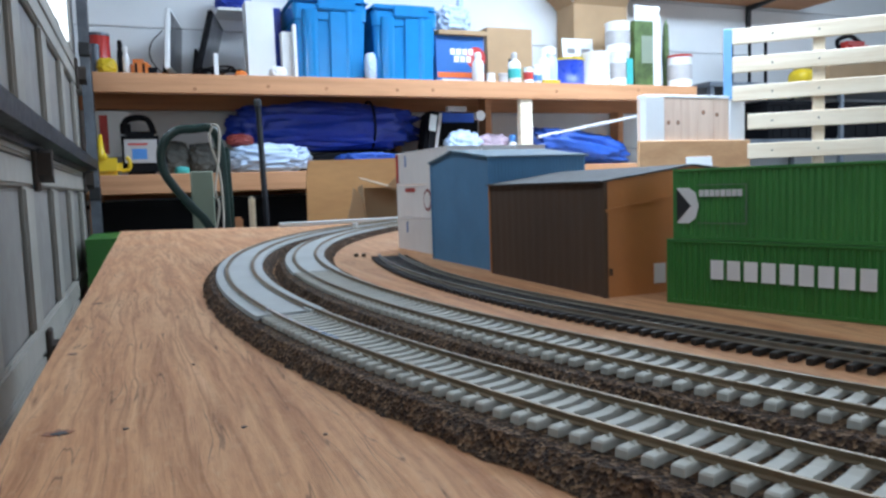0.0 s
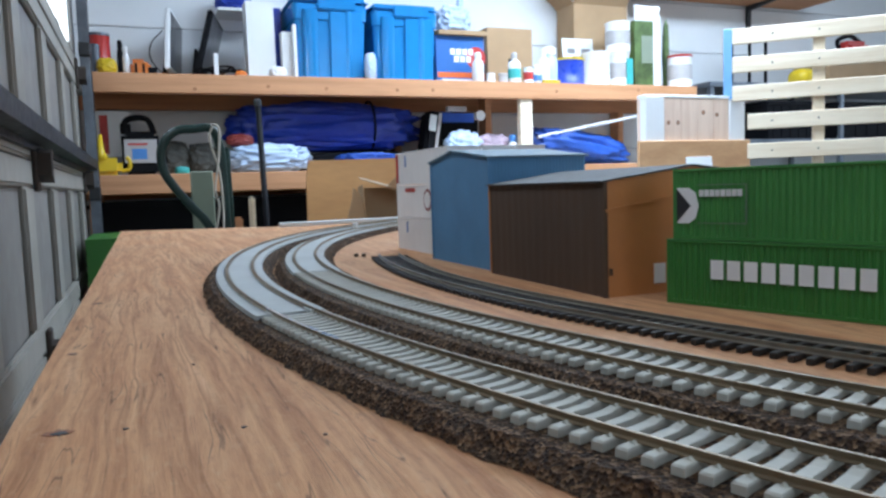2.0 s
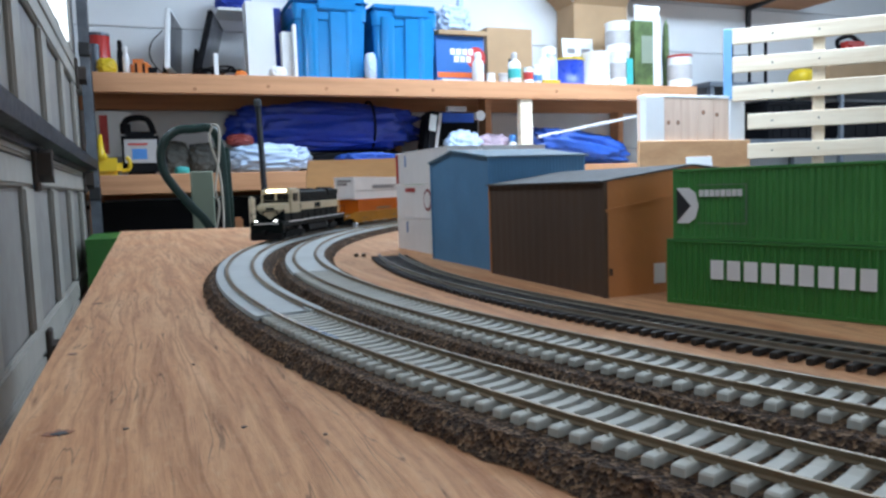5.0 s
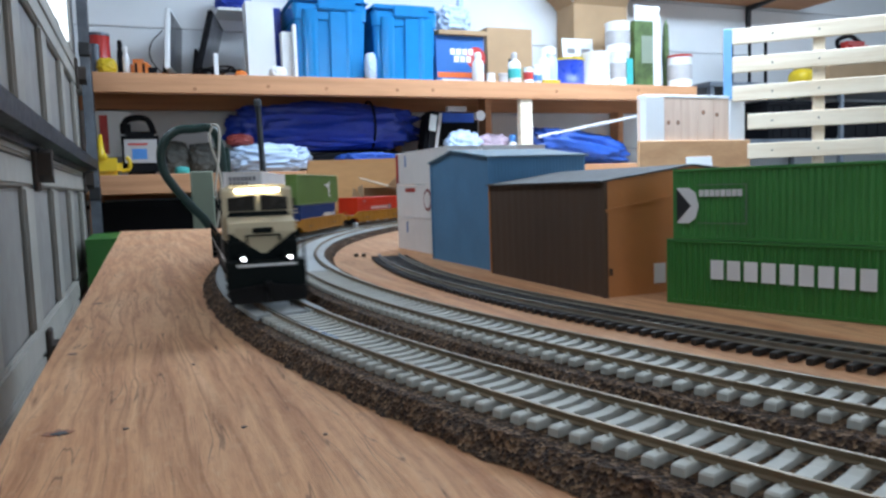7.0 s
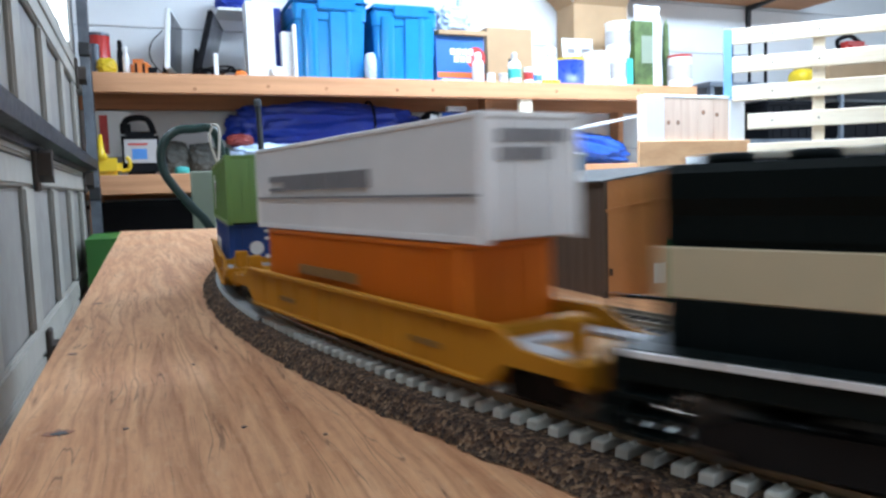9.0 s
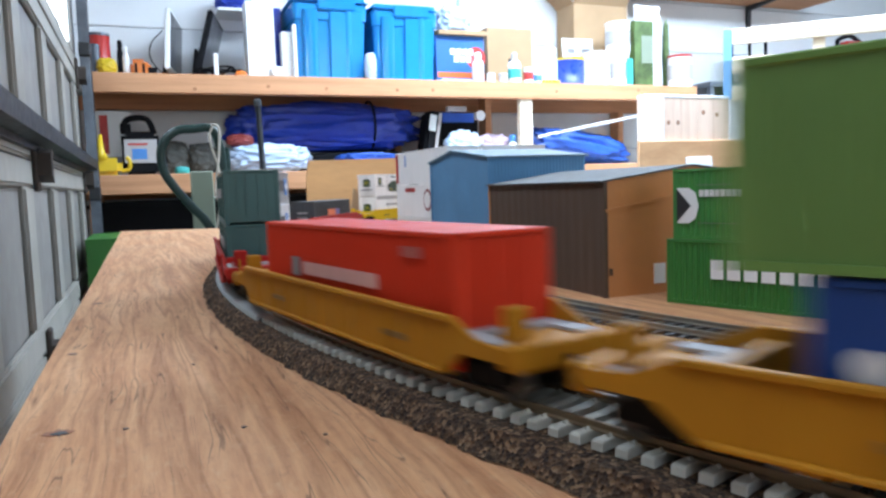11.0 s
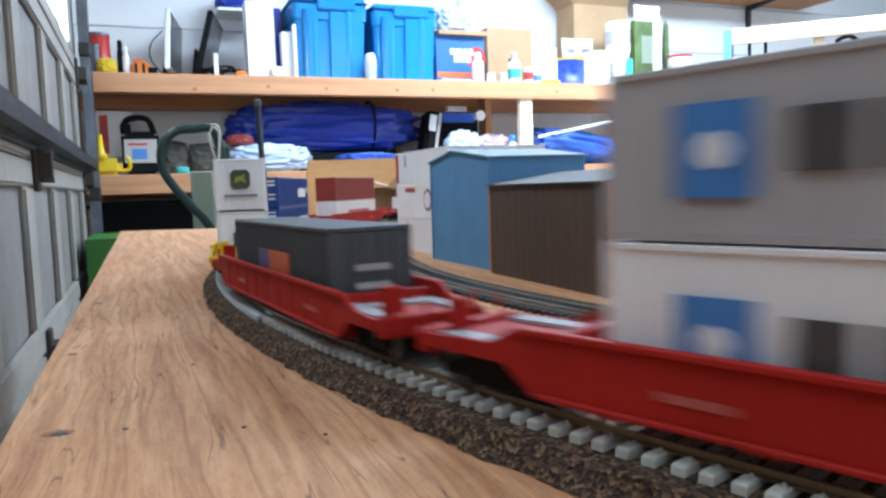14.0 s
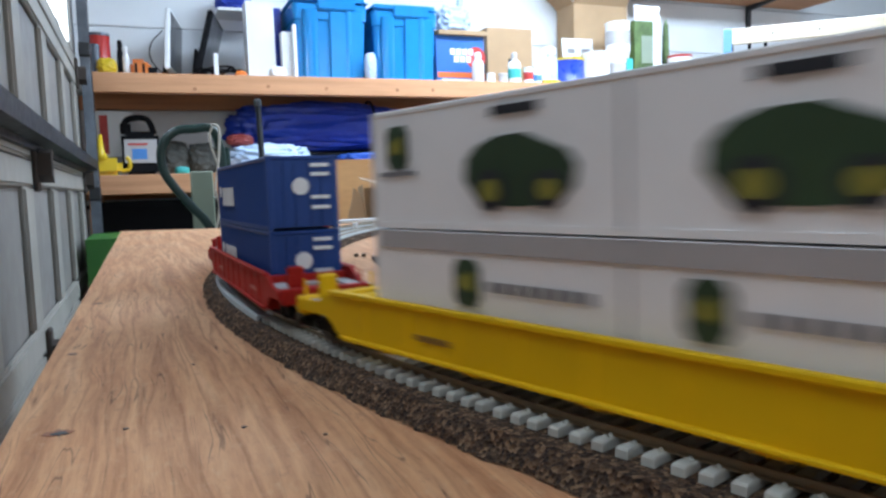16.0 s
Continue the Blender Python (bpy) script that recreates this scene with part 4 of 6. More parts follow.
def consist():
    """The engine and its wagons, each with its loads, behind one another."""
    loco = locomotive()
    TRAIN.append((loco, 0.126, 0.152, Matrix()))
    at = 0.230

    def add(paint_mat, length, label, loads, base_len=0.152, aft=0.0):
        nonlocal at
        c = well_car(paint_mat, length, label, base_len)
        mid = at + length / 2
        TRAIN.append((c, mid, length - 0.05, Matrix()))
        z = 0.0042
        for make, hgt in loads:
            ob = make()
            TRAIN.append((ob, mid + aft, length - 0.05, Matrix.Translation((0, 0, z))))
            z += hgt + 0.0002
        at += length

    W = 0.01405

    def both(ob, fn):
        for s in (-1, 1):
            fn(ob, s)
        return ob

    def orange():
        ob = container(M["orange_box"], 0.130, 0.0305, "orange shipping container in the wagon's well", "train containers", width=0.0296)
        both(ob, lambda o, s: word(o, s * 0.0148, -0.034, 0.012, 0.0158, 0.0190, 9, M["brown_mark"]))
        return ob

    def white_long():
        ob = container(M["white_box"], 0.152, 0.0302, "long white shipping container on top of an orange one", "train containers", False, 0.0298)
        for s in (-1, 1):
            pad(ob, "seam", s * 0.0149, -0.074, 0.074, 0.0110, 0.0117, M["grey_mark"], 0.0003 * s)
            word(ob, s * 0.0149, -0.046, 0.022, 0.0140, 0.0192, 8, M["grey_mark"], 0.12)
            pad(ob, "stripe", s * 0.0149, -0.060, -0.046, 0.0170, 0.0192, M["grey_mark"], 0.0003 * s)
            pad(ob, "stripe", s * 0.0149, -0.060, -0.046, 0.0138, 0.0150, M["grey_mark"], 0.0003 * s)
        for y, z, q in ((-0.003, 0.0232, 7), (-0.003, 0.0190, 5)):
            for i in range(q):
                pad(ob, "lettering", 0.0760, -0.010 + i * 0.0030, -0.0078 + i * 0.0030, z, z + 0.003, M["grey_mark"], 0.0008, "x")
        return ob

    def blue40():
        ob = container(M["blue_box"], 0.130, 0.0290, "blue shipping container with white lettering bars", "train containers", width=0.0281)
        for s in (-1, 1):
            word(ob, s * W, -0.048, -0.014, 0.009, 0.018, 5, M["white_mark"], 0.15)
            part("emblem", lathe([(0.0028, 0.0), (0.0028, 0.0004)], 18, pose(-0.056, s * W, 0.016, -90 * s)), M["white_mark"], ob)
        part("emblem", lathe([(0.0034, 0.0), (0.0034, 0.0007)], 20, pose(0.065, -0.001, 0.017, 0, 90)), M["white_mark"], ob, "round white emblem")
        for z in (0.008, 0.012, 0.021, 0.0245):
            pad(ob, "lettering", 0.065, 0.003, 0.0105, z, z + 0.0014, M["white_mark"], 0.0008, "x")
        return ob

    def lime():
        ob = container(M["lime_box"], 0.154, 0.0333, "light green shipping container with a white swoosh emblem", "train containers", width=0.0296)
        for s in (-1, 1):
            part("emblem", prism([(-0.042, 0.006), (-0.036, 0.010), (-0.034, 0.018), (-0.018, 0.022), (-0.036, 0.023), (-0.042, 0.027), (-0.039, 0.018)],
                                 *sorted((s * 0.0148, s * 0.0152)), "Y"), M["white_mark"], ob, "white printed swoosh")
        return ob

    def red40():
        ob = container(M["red_box"], 0.130, 0.0332, "bright red shipping container with white lettering bars", "train containers", width=0.0296)
        for s in (-1, 1):
            word(ob, s * 0.0148, -0.029, 0.026, 0.0160, 0.0202, 13, M["pink_mark"], 0.22)
            word(ob, s * 0.0148, 0.040, 0.050, 0.0262, 0.0290, 5, M["faint_mark"], 0.2)
            pad(ob, "emblem", s * 0.0148, -0.0390, -0.0325, 0.0150, 0.0215, M["grey_mark"], 0.0004 * s)
        return ob

    def teal():
        ob = container(M["teal_box"], 0.126, 0.0280, "dark teal shipping container with pale lettering bars", "train containers", width=0.0281)
        for s in (-1, 1):
            word(ob, s * W, -0.038, -0.026, 0.0135, 0.0190, 5, M["grey_box"], 0.12)
            word(ob, s * W, -0.022, 0.027, 0.0135, 0.0190, 8, M["grey_box"], 0.12)
        return ob

    def sky_emblem(box_mat, label, tall=0.0328):
        ob = container(box_mat, 0.119, tall, label, "train containers", width=0.0281)
        for s in (-1, 1):
            pad(ob, "emblem", s * W, -0.0445, -0.0305, 0.0078, 0.0238, M["blue_mark"], 0.0004 * s, label="square blue emblem")
            part("emblem", lathe([(0.0034, 0.0), (0.0034, 0.0003)], 7, pose(-0.0375, s * (W + 0.0004), 0.0158, -90 * s)), M["white_mark"], ob)
            word(ob, s * W, -0.0245, 0.0495, 0.0118, 0.0218, 6, M["charcoal_mark"], 0.24)
        pad(ob, "lettering", 0.0595, -0.009, 0.009, 0.0255, 0.0275, M["grey_mark"], 0.0008, "x")
        for y in (-0.007, 0.002):
            pad(ob, "emblem", 0.0595, y, y + 0.0038, 0.013, 0.0175, M["grey_mark"], 0.0008, "x")
        return ob

    def slate():
        ob = container(M["slate_box"], 0.130, 0.0322, "dark slate shipping container with a purple and orange patch", "train containers", width=0.0285)
        for s in (-1, 1):
            pad(ob, "emblem", s * 0.01425, -0.022, -0.007, 0.0135, 0.0215, M["purple_mark"], 0.0004 * s)
            pad(ob, "emblem", s * 0.01425, -0.007, 0.020, 0.0090, 0.0215, M["orange_mark"], 0.0004 * s, label="orange patch")
        for z in (0.012, 0.018):
            pad(ob, "lettering", 0.0650, -0.006, 0.006, z, z + 0.002, M["grey_box"], 0.0008, "x")
        return ob

    def tractor_print(ob, s, x, y):
        """A printed tractor: plain dark shapes with yellow wheels."""
        a, b = sorted((s * y, s * (y + 0.0004)))
        part("printed_picture", prism([(x - 0.0165, 0.0120), (x - 0.0160, 0.0165), (x - 0.0125, 0.0195), (x - 0.0060, 0.0215), (x + 0.0030, 0.0218), (x + 0.0090, 0.0195), (x + 0.0150, 0.0175), (x + 0.0175, 0.0145), (x + 0.0165, 0.0100), (x + 0.0120, 0.0065), (x + 0.0020, 0.0058), (x - 0.0110, 0.0062)],
                              a, b, "Y"), M["deer_mark"], ob, "dark green printed machine")
        for q, r in ((-0.0075, 0.0048), (0.0100, 0.0042)):
            part("printed_picture", lathe([(r, 0.0), (r, 0.0003)], 14, pose(x + q, s * (y + 0.0004), 0.0095, -90 * s)), M["black_mark"], ob)
            part("printed_picture", lathe([(r * 0.55, 0.0), (r * 0.55, 0.0003)], 12, pose(x + q, s * (y + 0.0007), 0.0095, -90 * s)), M["yellow_mark"], ob)
        pad(ob, "lettering", s * y, x - 0.007, x + 0.007, 0.0262, 0.0282, M["black_mark"], 0.0004 * s)

    def rounded(x, z, hx, hz):
        c, k = 0.35, []
        for sx, sz in ((1, -1), (1, 1), (-1, 1), (-1, -1)):
            near, far = (x + sx * hx, z + sz * hz * (1 - c)), (x + sx * hx * (1 - c), z + sz * hz)
            k += [near, far] if sx * sz > 0 else [far, near]
        return k

    def farm(upper):
        ob = container(M["white_box"], 0.168, 0.0312 if upper else 0.0333, "white shipping container printed with farm machines" if upper else "white shipping container with round green emblems",
                       "train containers", False, 0.0297)
        y = 0.01485
        for s in (-1, 1):
            for x in (0.0, 0.052):
                part("panel_seam", slab(x - 0.0004, x + 0.0004, *sorted((s * y, s * (y + 0.0003))), 0.001, 0.029), M["grey_box"], ob)
            spots = ((-0.072, 0.0212), (0.0725, 0.0210)) if upper else ((-0.046, 0.0212), (0.0170, 0.0212))
            for x, z in spots:
                part("emblem", prism(rounded(x, z, 0.0045, 0.0055), *sorted((s * y, s * (y + 0.0004))), "Y"), M["deer_mark"], ob, "dark green emblem")
                part("emblem", prism([(x - 0.0026, z - 0.0022), (x + 0.0004, z - 0.0008), (x + 0.0028, z - 0.0024), (x + 0.0018, z + 0.0012), (x + 0.0024, z + 0.0030), (x - 0.0004, z + 0.0018), (x - 0.0022, z + 0.0014)],
                                     *sorted((s * (y + 0.0004), s * (y + 0.0007))), "Y"), M["yellow_mark"], ob)
            if upper:
                for x in (-0.0290, 0.0330):
                    tractor_print(ob, s, x, y)
                word(ob, s * y, -0.080, -0.064, 0.0138, 0.0150, 6, M["grey_mark"])
                word(ob, s * y, 0.060, 0.080, 0.0134, 0.0148, 6, M["grey_mark"])
            else:
                pad(ob, "grey_band", s * y, -0.0815, 0.0815, 0.0285, 0.0330, M["grey_box"], 0.0003 * s, label="grey band")
                word(ob, s * y, -0.0385, -0.0070, 0.0196, 0.0220, 8, M["grey_mark"], 0.3)
                word(ob, s * y, 0.0250, 0.0590, 0.0196, 0.0220, 8, M["grey_mark"], 0.3)
        z = 0.0190 if upper else 0.0170
        part("emblem", prism(rounded(0, z, 0.0056, 0.0056), 0.0847, 0.0856, "X"), M["deer_mark"], ob, "dark green emblem")
        part("emblem", prism([(-0.0034, z - 0.0022), (0.0004, z - 0.0008), (0.0036, z - 0.0024), (0.0022, z + 0.0012), (0.0030, z + 0.0030), (-0.0004, z + 0.0018), (-0.0028, z + 0.0014)], 0.0856, 0.0859, "X"), M["yellow_mark"], ob)
        pad(ob, "lettering", 0.0847, -0.0095, 0.0095, 0.0085, 0.0102, M["grey_mark"], 0.0009, "x")
        return ob

    def maroon():
        return container(M["maroon_box"], 0.130, 0.0300, "maroon shipping container stacked on a white one", "train containers")

    def white40(label="white shipping container with dark lettering bars"):
        ob = container(M["white_box"], 0.130, 0.0300, label, "train containers")
        for s in (-1, 1):
            word(ob, s * W, -0.040, 0.030, 0.010, 0.018, 7, M["red_mark"], 0.2)
        return ob

    add(M["well_amber"], 0.230, "amber yellow well wagon carrying an orange and a white container", ((orange, 0.0305), (white_long, 0.0302)), 0.150, -0.001)
    add(M["well_amber"], 0.210, "amber yellow well wagon carrying a blue and a green container", ((blue40, 0.0290), (lime, 0.0333)), 0.140, -0.008)
    add(M["well_amber"], 0.214, "amber yellow well wagon carrying one red container", ((red40, 0.0332),), 0.140, -0.011)
    add(M["well_red"], 0.228, "red well wagon carrying two dark teal containers", ((teal, 0.0280), (teal, 0.0280)), 0.148, -0.0015)
    add(M["well_red"], 0.241, "red well wagon carrying a white and a grey container",
        ((lambda: sky_emblem(M["white_box"], "white shipping container with a blue emblem and black bars"), 0.0328),
         (lambda: sky_emblem(M["grey_box"], "light grey shipping container with a blue emblem and black bars", 0.0306), 0.0306)), 0.146, 0.001)
    add(M["well_red"], 0.236, "red well wagon carrying one dark slate container", ((slate, 0.0322),), 0.152, -0.003)
    add(M["well_yellow"], 0.259, "bright yellow well wagon carrying two white containers", ((lambda: farm(False), 0.0333), (lambda: farm(True), 0.0312)), 0.182, -0.0075)
    add(M["well_red"], 0.222, "red well wagon carrying two blue containers", ((blue40, 0.0290), (blue40, 0.0290)), 0.150, -0.009)
    add(M["well_red"], 0.236, "red well wagon carrying a white and a maroon container", ((white40, 0.0300), (maroon, 0.0300)), 0.152)
    add(M["well_red"], 0.236, "red well wagon carrying one white container", ((white40, 0.0300),), 0.152)


consist()

# ---- shelves at the back ----
M.update({
    "tote": paint("blue_tote_plastic", (0.015, 0.215, 0.52), 0.16, scale=20, vary=0.1, bump=0.03, depth=0.002),
    "tarp": paint("blue_nylon", (0.012, 0.045, 0.40), 0.36, scale=9, vary=0.35, bump=0.5, depth=0.03),
    "tarp_bright": paint("bright_blue_tarp", (0.018, 0.095, 0.46), 0.4, scale=9, vary=0.3, bump=0.5, depth=0.03),
    "sack": paint("translucent_white_sack", (0.48, 0.60, 0.78), 0.4, scale=14, vary=0.08, bump=0.1, depth=0.01),
    "white_card": paint("white_card", (0.80, 0.81, 0.82), 0.55, scale=20, vary=0.04, bump=0.02),
    "white_plastic": paint("gloss_white_plastic", (0.80, 0.80, 0.80), 0.3, scale=25, vary=0.05, bump=0),
    "black_plastic": paint("black_plastic", (0.006, 0.006, 0.008), 0.55, scale=30, vary=0.25, bump=0.05, spec=0.12),
    "red_paint": paint("gloss_red", (0.50, 0.03, 0.025), 0.3, scale=25, vary=0.12, bump=0),
    "yellow_plastic": paint("yellow_plastic", (0.70, 0.48, 0.02), 0.35, scale=25, vary=0.1, bump=0),
    "orange_plastic": paint("orange_tool_plastic", (0.75, 0.20, 0.03), 0.35, scale=25, vary=0.12, bump=0),
    "green_tube": paint("dark_green_tube", (0.012, 0.032, 0.027), 0.35, scale=20, vary=0.15, bump=0, spec=0.35),
    "green_plastic": paint("leaf_green_bin", (0.030, 0.17, 0.022), 0.45, scale=20, vary=0.12, bump=0.03),
    "case_blue": paint("case_blue_print", (0.03, 0.14, 0.42), 0.4, scale=30, vary=0.1, bump=0),
    "paint_blue": paint("blue_can", (0.02, 0.06, 0.45), 0.3, scale=30, vary=0.1, bump=0),
    "stones": paint("speckled_sack", (0.10, 0.10, 0.09), 0.8, scale=70, vary=0.5, bump=0.4, depth=0.01),
    "screen": paint("monitor_glass", (0.012, 0.014, 0.022), 0.15, scale=10, vary=0.1, bump=0),
    "rope": paint("pale_rope", (0.55, 0.50, 0.42), 0.8, scale=200, vary=0.15, bump=0.3),
    "sage": paint("sage_board", (0.23, 0.27, 0.20), 0.6, scale=20, vary=0.12),
    "picture_green": paint("printed_garden_green", (0.10, 0.16, 0.05), 0.5, scale=60, vary=0.6, bump=0),
    "teal_print": paint("teal_print", (0.05, 0.42, 0.40), 0.5, scale=60, vary=0.2, bump=0),
    "pink_bag": paint("pink_grey_printed_bag", (0.55, 0.40, 0.48), 0.4, scale=60, vary=0.5, bump=0.3, depth=0.01),
    "foam": paint("white_foam", (0.74, 0.80, 0.82), 0.7, scale=120, vary=0.05, bump=0.1),
    "blue_post": paint("pale_blue_paint", (0.16, 0.36, 0.62), 0.5, scale=30, vary=0.1),
    "glass_clear": glass("clear_bottle"),
})
TOP, LOW = 0.563, 0.147


def shelf_rack():
    r = thing("shelf_rack", "fir lumber storage shelves fixed along the back wall", "shelves")
    for z, x1 in ((TOP, 2.905), (LOW, 2.70)):
        shelf = part("shelf_deck", slab(-0.26, x1, 3.34, 3.79, z - 0.019, z, 0.002), M["osb"], r)
        part("front_beam", slab(-0.26, x1, 3.30, 3.338, z - 0.080, z + 0.002, 0.004), M["lumber"], shelf, "orange-toned fir beam")
        part("rear_beam", slab(-0.26, x1, 3.752, 3.79, z - 0.100, z - 0.019, 0.003), M["lumber"], shelf)
    part("upright", slab(1.795, 1.866, 3.318, 3.356, LOW, TOP - 0.080, 0.003), M["pine"], r, "pale new upright")
    part("upright", slab(1.735, 1.773, 3.60, 3.69, LOW, TOP - 0.019, 0.003), M["lumber"], r)
    for x in (-0.20, 1.25, 2.66):
        part("leg", slab(x, x + 0.038, 3.342, 3.43, FLOOR_Z, LOW - 0.1, 0.003), M["lumber"], r)
        part("upright", slab(x, x + 0.038, 3.70, 3.788, FLOOR_Z, TOP - 0.1, 0.003), M["lumber"], r)


shelf_rack()


def tote(x, y, w, d, h, label):
    """A lidded storage tote: tapering tub with ribs added for glints, stepped rim, wrapped lid with a latch flap."""
    t = thing("storage_tote", label, "storage tote", pose(x, y, TOP), "storage totes")
    bm = bmesh.new()
    rings = []
    for k, z in ((0.86, 0.0), (0.90, h * 0.45), (0.925, h * 0.72), (0.955, h * 0.725), (0.975, h * 0.9)):
        ring = []
        for sx, sy in ((-1, -1), (1, -1), (1, 1), (-1, 1)):
            for q in range(4):
                a = math.atan2(sy, sx) + (q - 1.5) * 0.35
                ring.append(bm.verts.new((sx * (w / 2 * k - 0.03) + 0.03 * math.cos(a), sy * (d / 2 * k - 0.03) + 0.03 * math.sin(a), z)))
        rings.append(ring)
    n = len(rings[0])
    for p, q in zip(rings, rings[1:]):
        for i in range(n):
            bm.faces.new((p[i], p[(i + 1) % n], q[(i + 1) % n], q[i]))
    bm.faces.new(rings[0][::-1])
    bm.faces.new(rings[-1])
    bmesh.ops.recalc_face_normals(bm, faces=bm.faces)
    tub = part("tub", bm, M["tote"], t)
    part("lid", slab(-w / 2, w / 2, -d / 2, d / 2, h * 0.89, h, 0.018), M["tote"], t, "blue snap-on lid")
    part("latch_flap", slab(-0.065, 0.115, -d / 2 - 0.008, -d / 2 + 0.01, h * 0.83, h * 0.99, 0.006), M["tote"], t)
    # ribs shaped and placed to catch light as the two vertical glints
    for xc, half, out in ((-w * 0.27, 0.034, 0.016), (w * 0.22, 0.016, 0.011)):
        bm = prism([(xc + half * math.cos(math.pi * (1 + k / 14)), out * math.sin(math.pi * (1 + k / 14))) for k in range(15)], 0.004, h * 0.83, "Z")
        bm.transform(pose(0, -d / 2 * 0.885, 0, 3.8))
        part("vertical_rib", bm, M["tote"], tub)
    bm = slab(-w * 0.02, w * 0.40, -0.006, 0.012, 0.004, h * 0.82, 0.003)
    bm.transform(pose(0, -d / 2 * 0.885, 0, 3.8))
    part("raised_panel", bm, M["tote"], tub)
    return t


tote(0.862, 3.60, 0.365, 0.42, 0.385, "large blue plastic storage tote with snap lid")
tote(1.228, 3.60, 0.345, 0.42, 0.368, "blue plastic storage tote with glint ribs on its front")
_t = thing("small_wall_shelf", "small white wall shelf with a dark bundle above", "shelf")
part("board", slab(0.38, 0.56, 3.60, 3.798, 0.905, 0.920, 0.003), M["white_card"], _t)


def bottle(x, y, r, h, body, cap, label, neck=0.45, z=TOP, name="bottle", band=None, capname="cap"):
    b = thing(name, label, name.replace("_", " "), pose(x, y, z))
    part("body", lathe([(r * 0.94, 0), (r, h * 0.02), (r, h * 0.62), (r * 0.85, h * 0.70), (r * neck, h * 0.78), (r * neck, h * 0.82)], 18), body, b, smooth=True)
    part(capname, lathe([(r * neck * 1.25, h * 0.80), (r * neck * 1.25, h * 0.95), (r * neck * 0.8, h)], 14), cap, b)
    if band is not None:
        part("printed_band", lathe([(r * 1.008, h * 0.18), (r * 1.008, h * 0.48)], 18), band, b)
    return b


def can(x, y, r, h, body, lid, label, z=TOP, name="can", band=None):
    b = thing(name, label, name.replace("_", " "), pose(x, y, z))
    part("body", lathe([(r, 0), (r, h * 0.03), (r * 0.985, h * 0.035), (r * 0.985, h * 0.93), (r * 1.01, h * 0.95)], 24), body, b, smooth=True)
    part("lid", lathe([(r * 1.02, h * 0.93), (r * 1.02, h * 0.99), (r * 0.93, h), (r * 0.9, h * 0.99)], 24), lid, b)
    if band is not None:
        part("printed_band", lathe([(r * 1.0, h * 0.25), (r * 1.0, h * 0.7)], 24), band, b)
    return b


def carton(x0, x1, y0, y1, z0, z1, mat, label, flaps=False, turn=0.0, name="cardboard_box"):
    """A carton: thin walls, closed or with raised flaps."""
    c = thing(name, label, name.replace("_", " "), pose((x0 + x1) / 2, (y0 + y1) / 2, z0, 0, 0, turn))
    w, d, h = (x1 - x0) / 2, (y1 - y0) / 2, z1 - z0
    t = 0.004
    part("side", slab(-w, w, -d, -d + t, 0, h, 0.001), mat, c)
    part("side", slab(-w, w, d - t, d, 0, h, 0.001), mat, c)
    part("side", slab(-w, -w + t, -d + t, d - t, 0, h, 0.001), mat, c)
    part("side", slab(w - t, w, -d + t, d - t, 0, h, 0.001), mat, c)
    part("bottom", slab(-w + t, w - t, -d + t, d - t, 0, t), mat, c)
    if flaps:
        for s, ang in ((-1, 35), (1, -60)):
            bm = slab(-w, w, 0, t, 0, d * 0.8)
            bm.transform(pose(0, s * (d - t), h, ang))
            part("flap", bm, mat, c)
        bm = slab(0, t, -d, d, 0, w * 0.8)
        bm.transform(pose(-w, 0, h, 0, -50))
        part("flap", bm, mat, c)
    else:
        part("flap", slab(-w, w, -d, -0.001, h, h + t), mat, c)
        part("flap", slab(-w, w, 0.001, d, h, h + t), mat, c)
    return c


def lumpy(name, size, mat, label, category, m, seed=1, folds=6.0, amount=0.18, squash=0.0):
    """A soft bundle: an ellipsoid with folds and a flattened underside."""
    bm = bmesh.new()
    bmesh.ops.create_icosphere(bm, subdivisions=5, radius=1.0)
    for v in bm.verts:
        d = v.co.normalized()
        n1 = noise.noise(Vector((d.x * folds * 0.5 + seed * 3.1, d.y * folds, d.z * folds)))
        n2 = abs(noise.noise(Vector((d.x * folds * 1.7 - seed, d.y * folds * 2.2, d.z * folds * 2.0))))
        k = 1 + amount * n1 - amount * 0.6 * n2
        q = Vector((math.copysign(abs(d.x) ** 0.7, d.x), math.copysign(abs(d.y) ** 0.85, d.y), math.copysign(abs(d.z) ** 0.8, d.z)))
        v.co = Vector((q.x * size[0] / 2 * k, q.y * size[1] / 2 * k, max(-0.46, q.z * 0.5 * k) * size[2]))
    zmin = min(v.co.z for v in bm.verts)
    for v in bm.verts:
        v.co.z -= zmin
    return solid(name, bm, mat, label, category, m, smooth=True)


# on the upper shelf
can(-0.127, 3.47, 0.045, 0.185, M["red_paint"], M["steel"], "tall red metal can with a rim")
can(-0.140, 3.385, 0.019, 0.125, M["steel"], M["steel"], "slim silver can beside the red one")
lumpy("tape_gun", (0.075, 0.05, 0.07), M["yellow_plastic"], "small yellow plastic tool on the shelf", "tool", pose(-0.098, 3.37, TOP), 2)
bottle(-0.046, 3.46, 0.013, 0.16, M["black_plastic"], M["black_plastic"], "slim black bottle on the shelf", 0.6)
bottle(-0.024, 3.39, 0.013, 0.122, M["white_plastic"], M["white_plastic"], "slim white bottle on the shelf", 0.6)
_t = thing("tape_measure", "orange and black hand tool lying on the shelf", "tool", pose(0.038, 3.39, TOP))
part("body", slab(-0.046, 0.034, -0.02, 0.02, 0, 0.058, 0.010), M["orange_plastic"], _t)
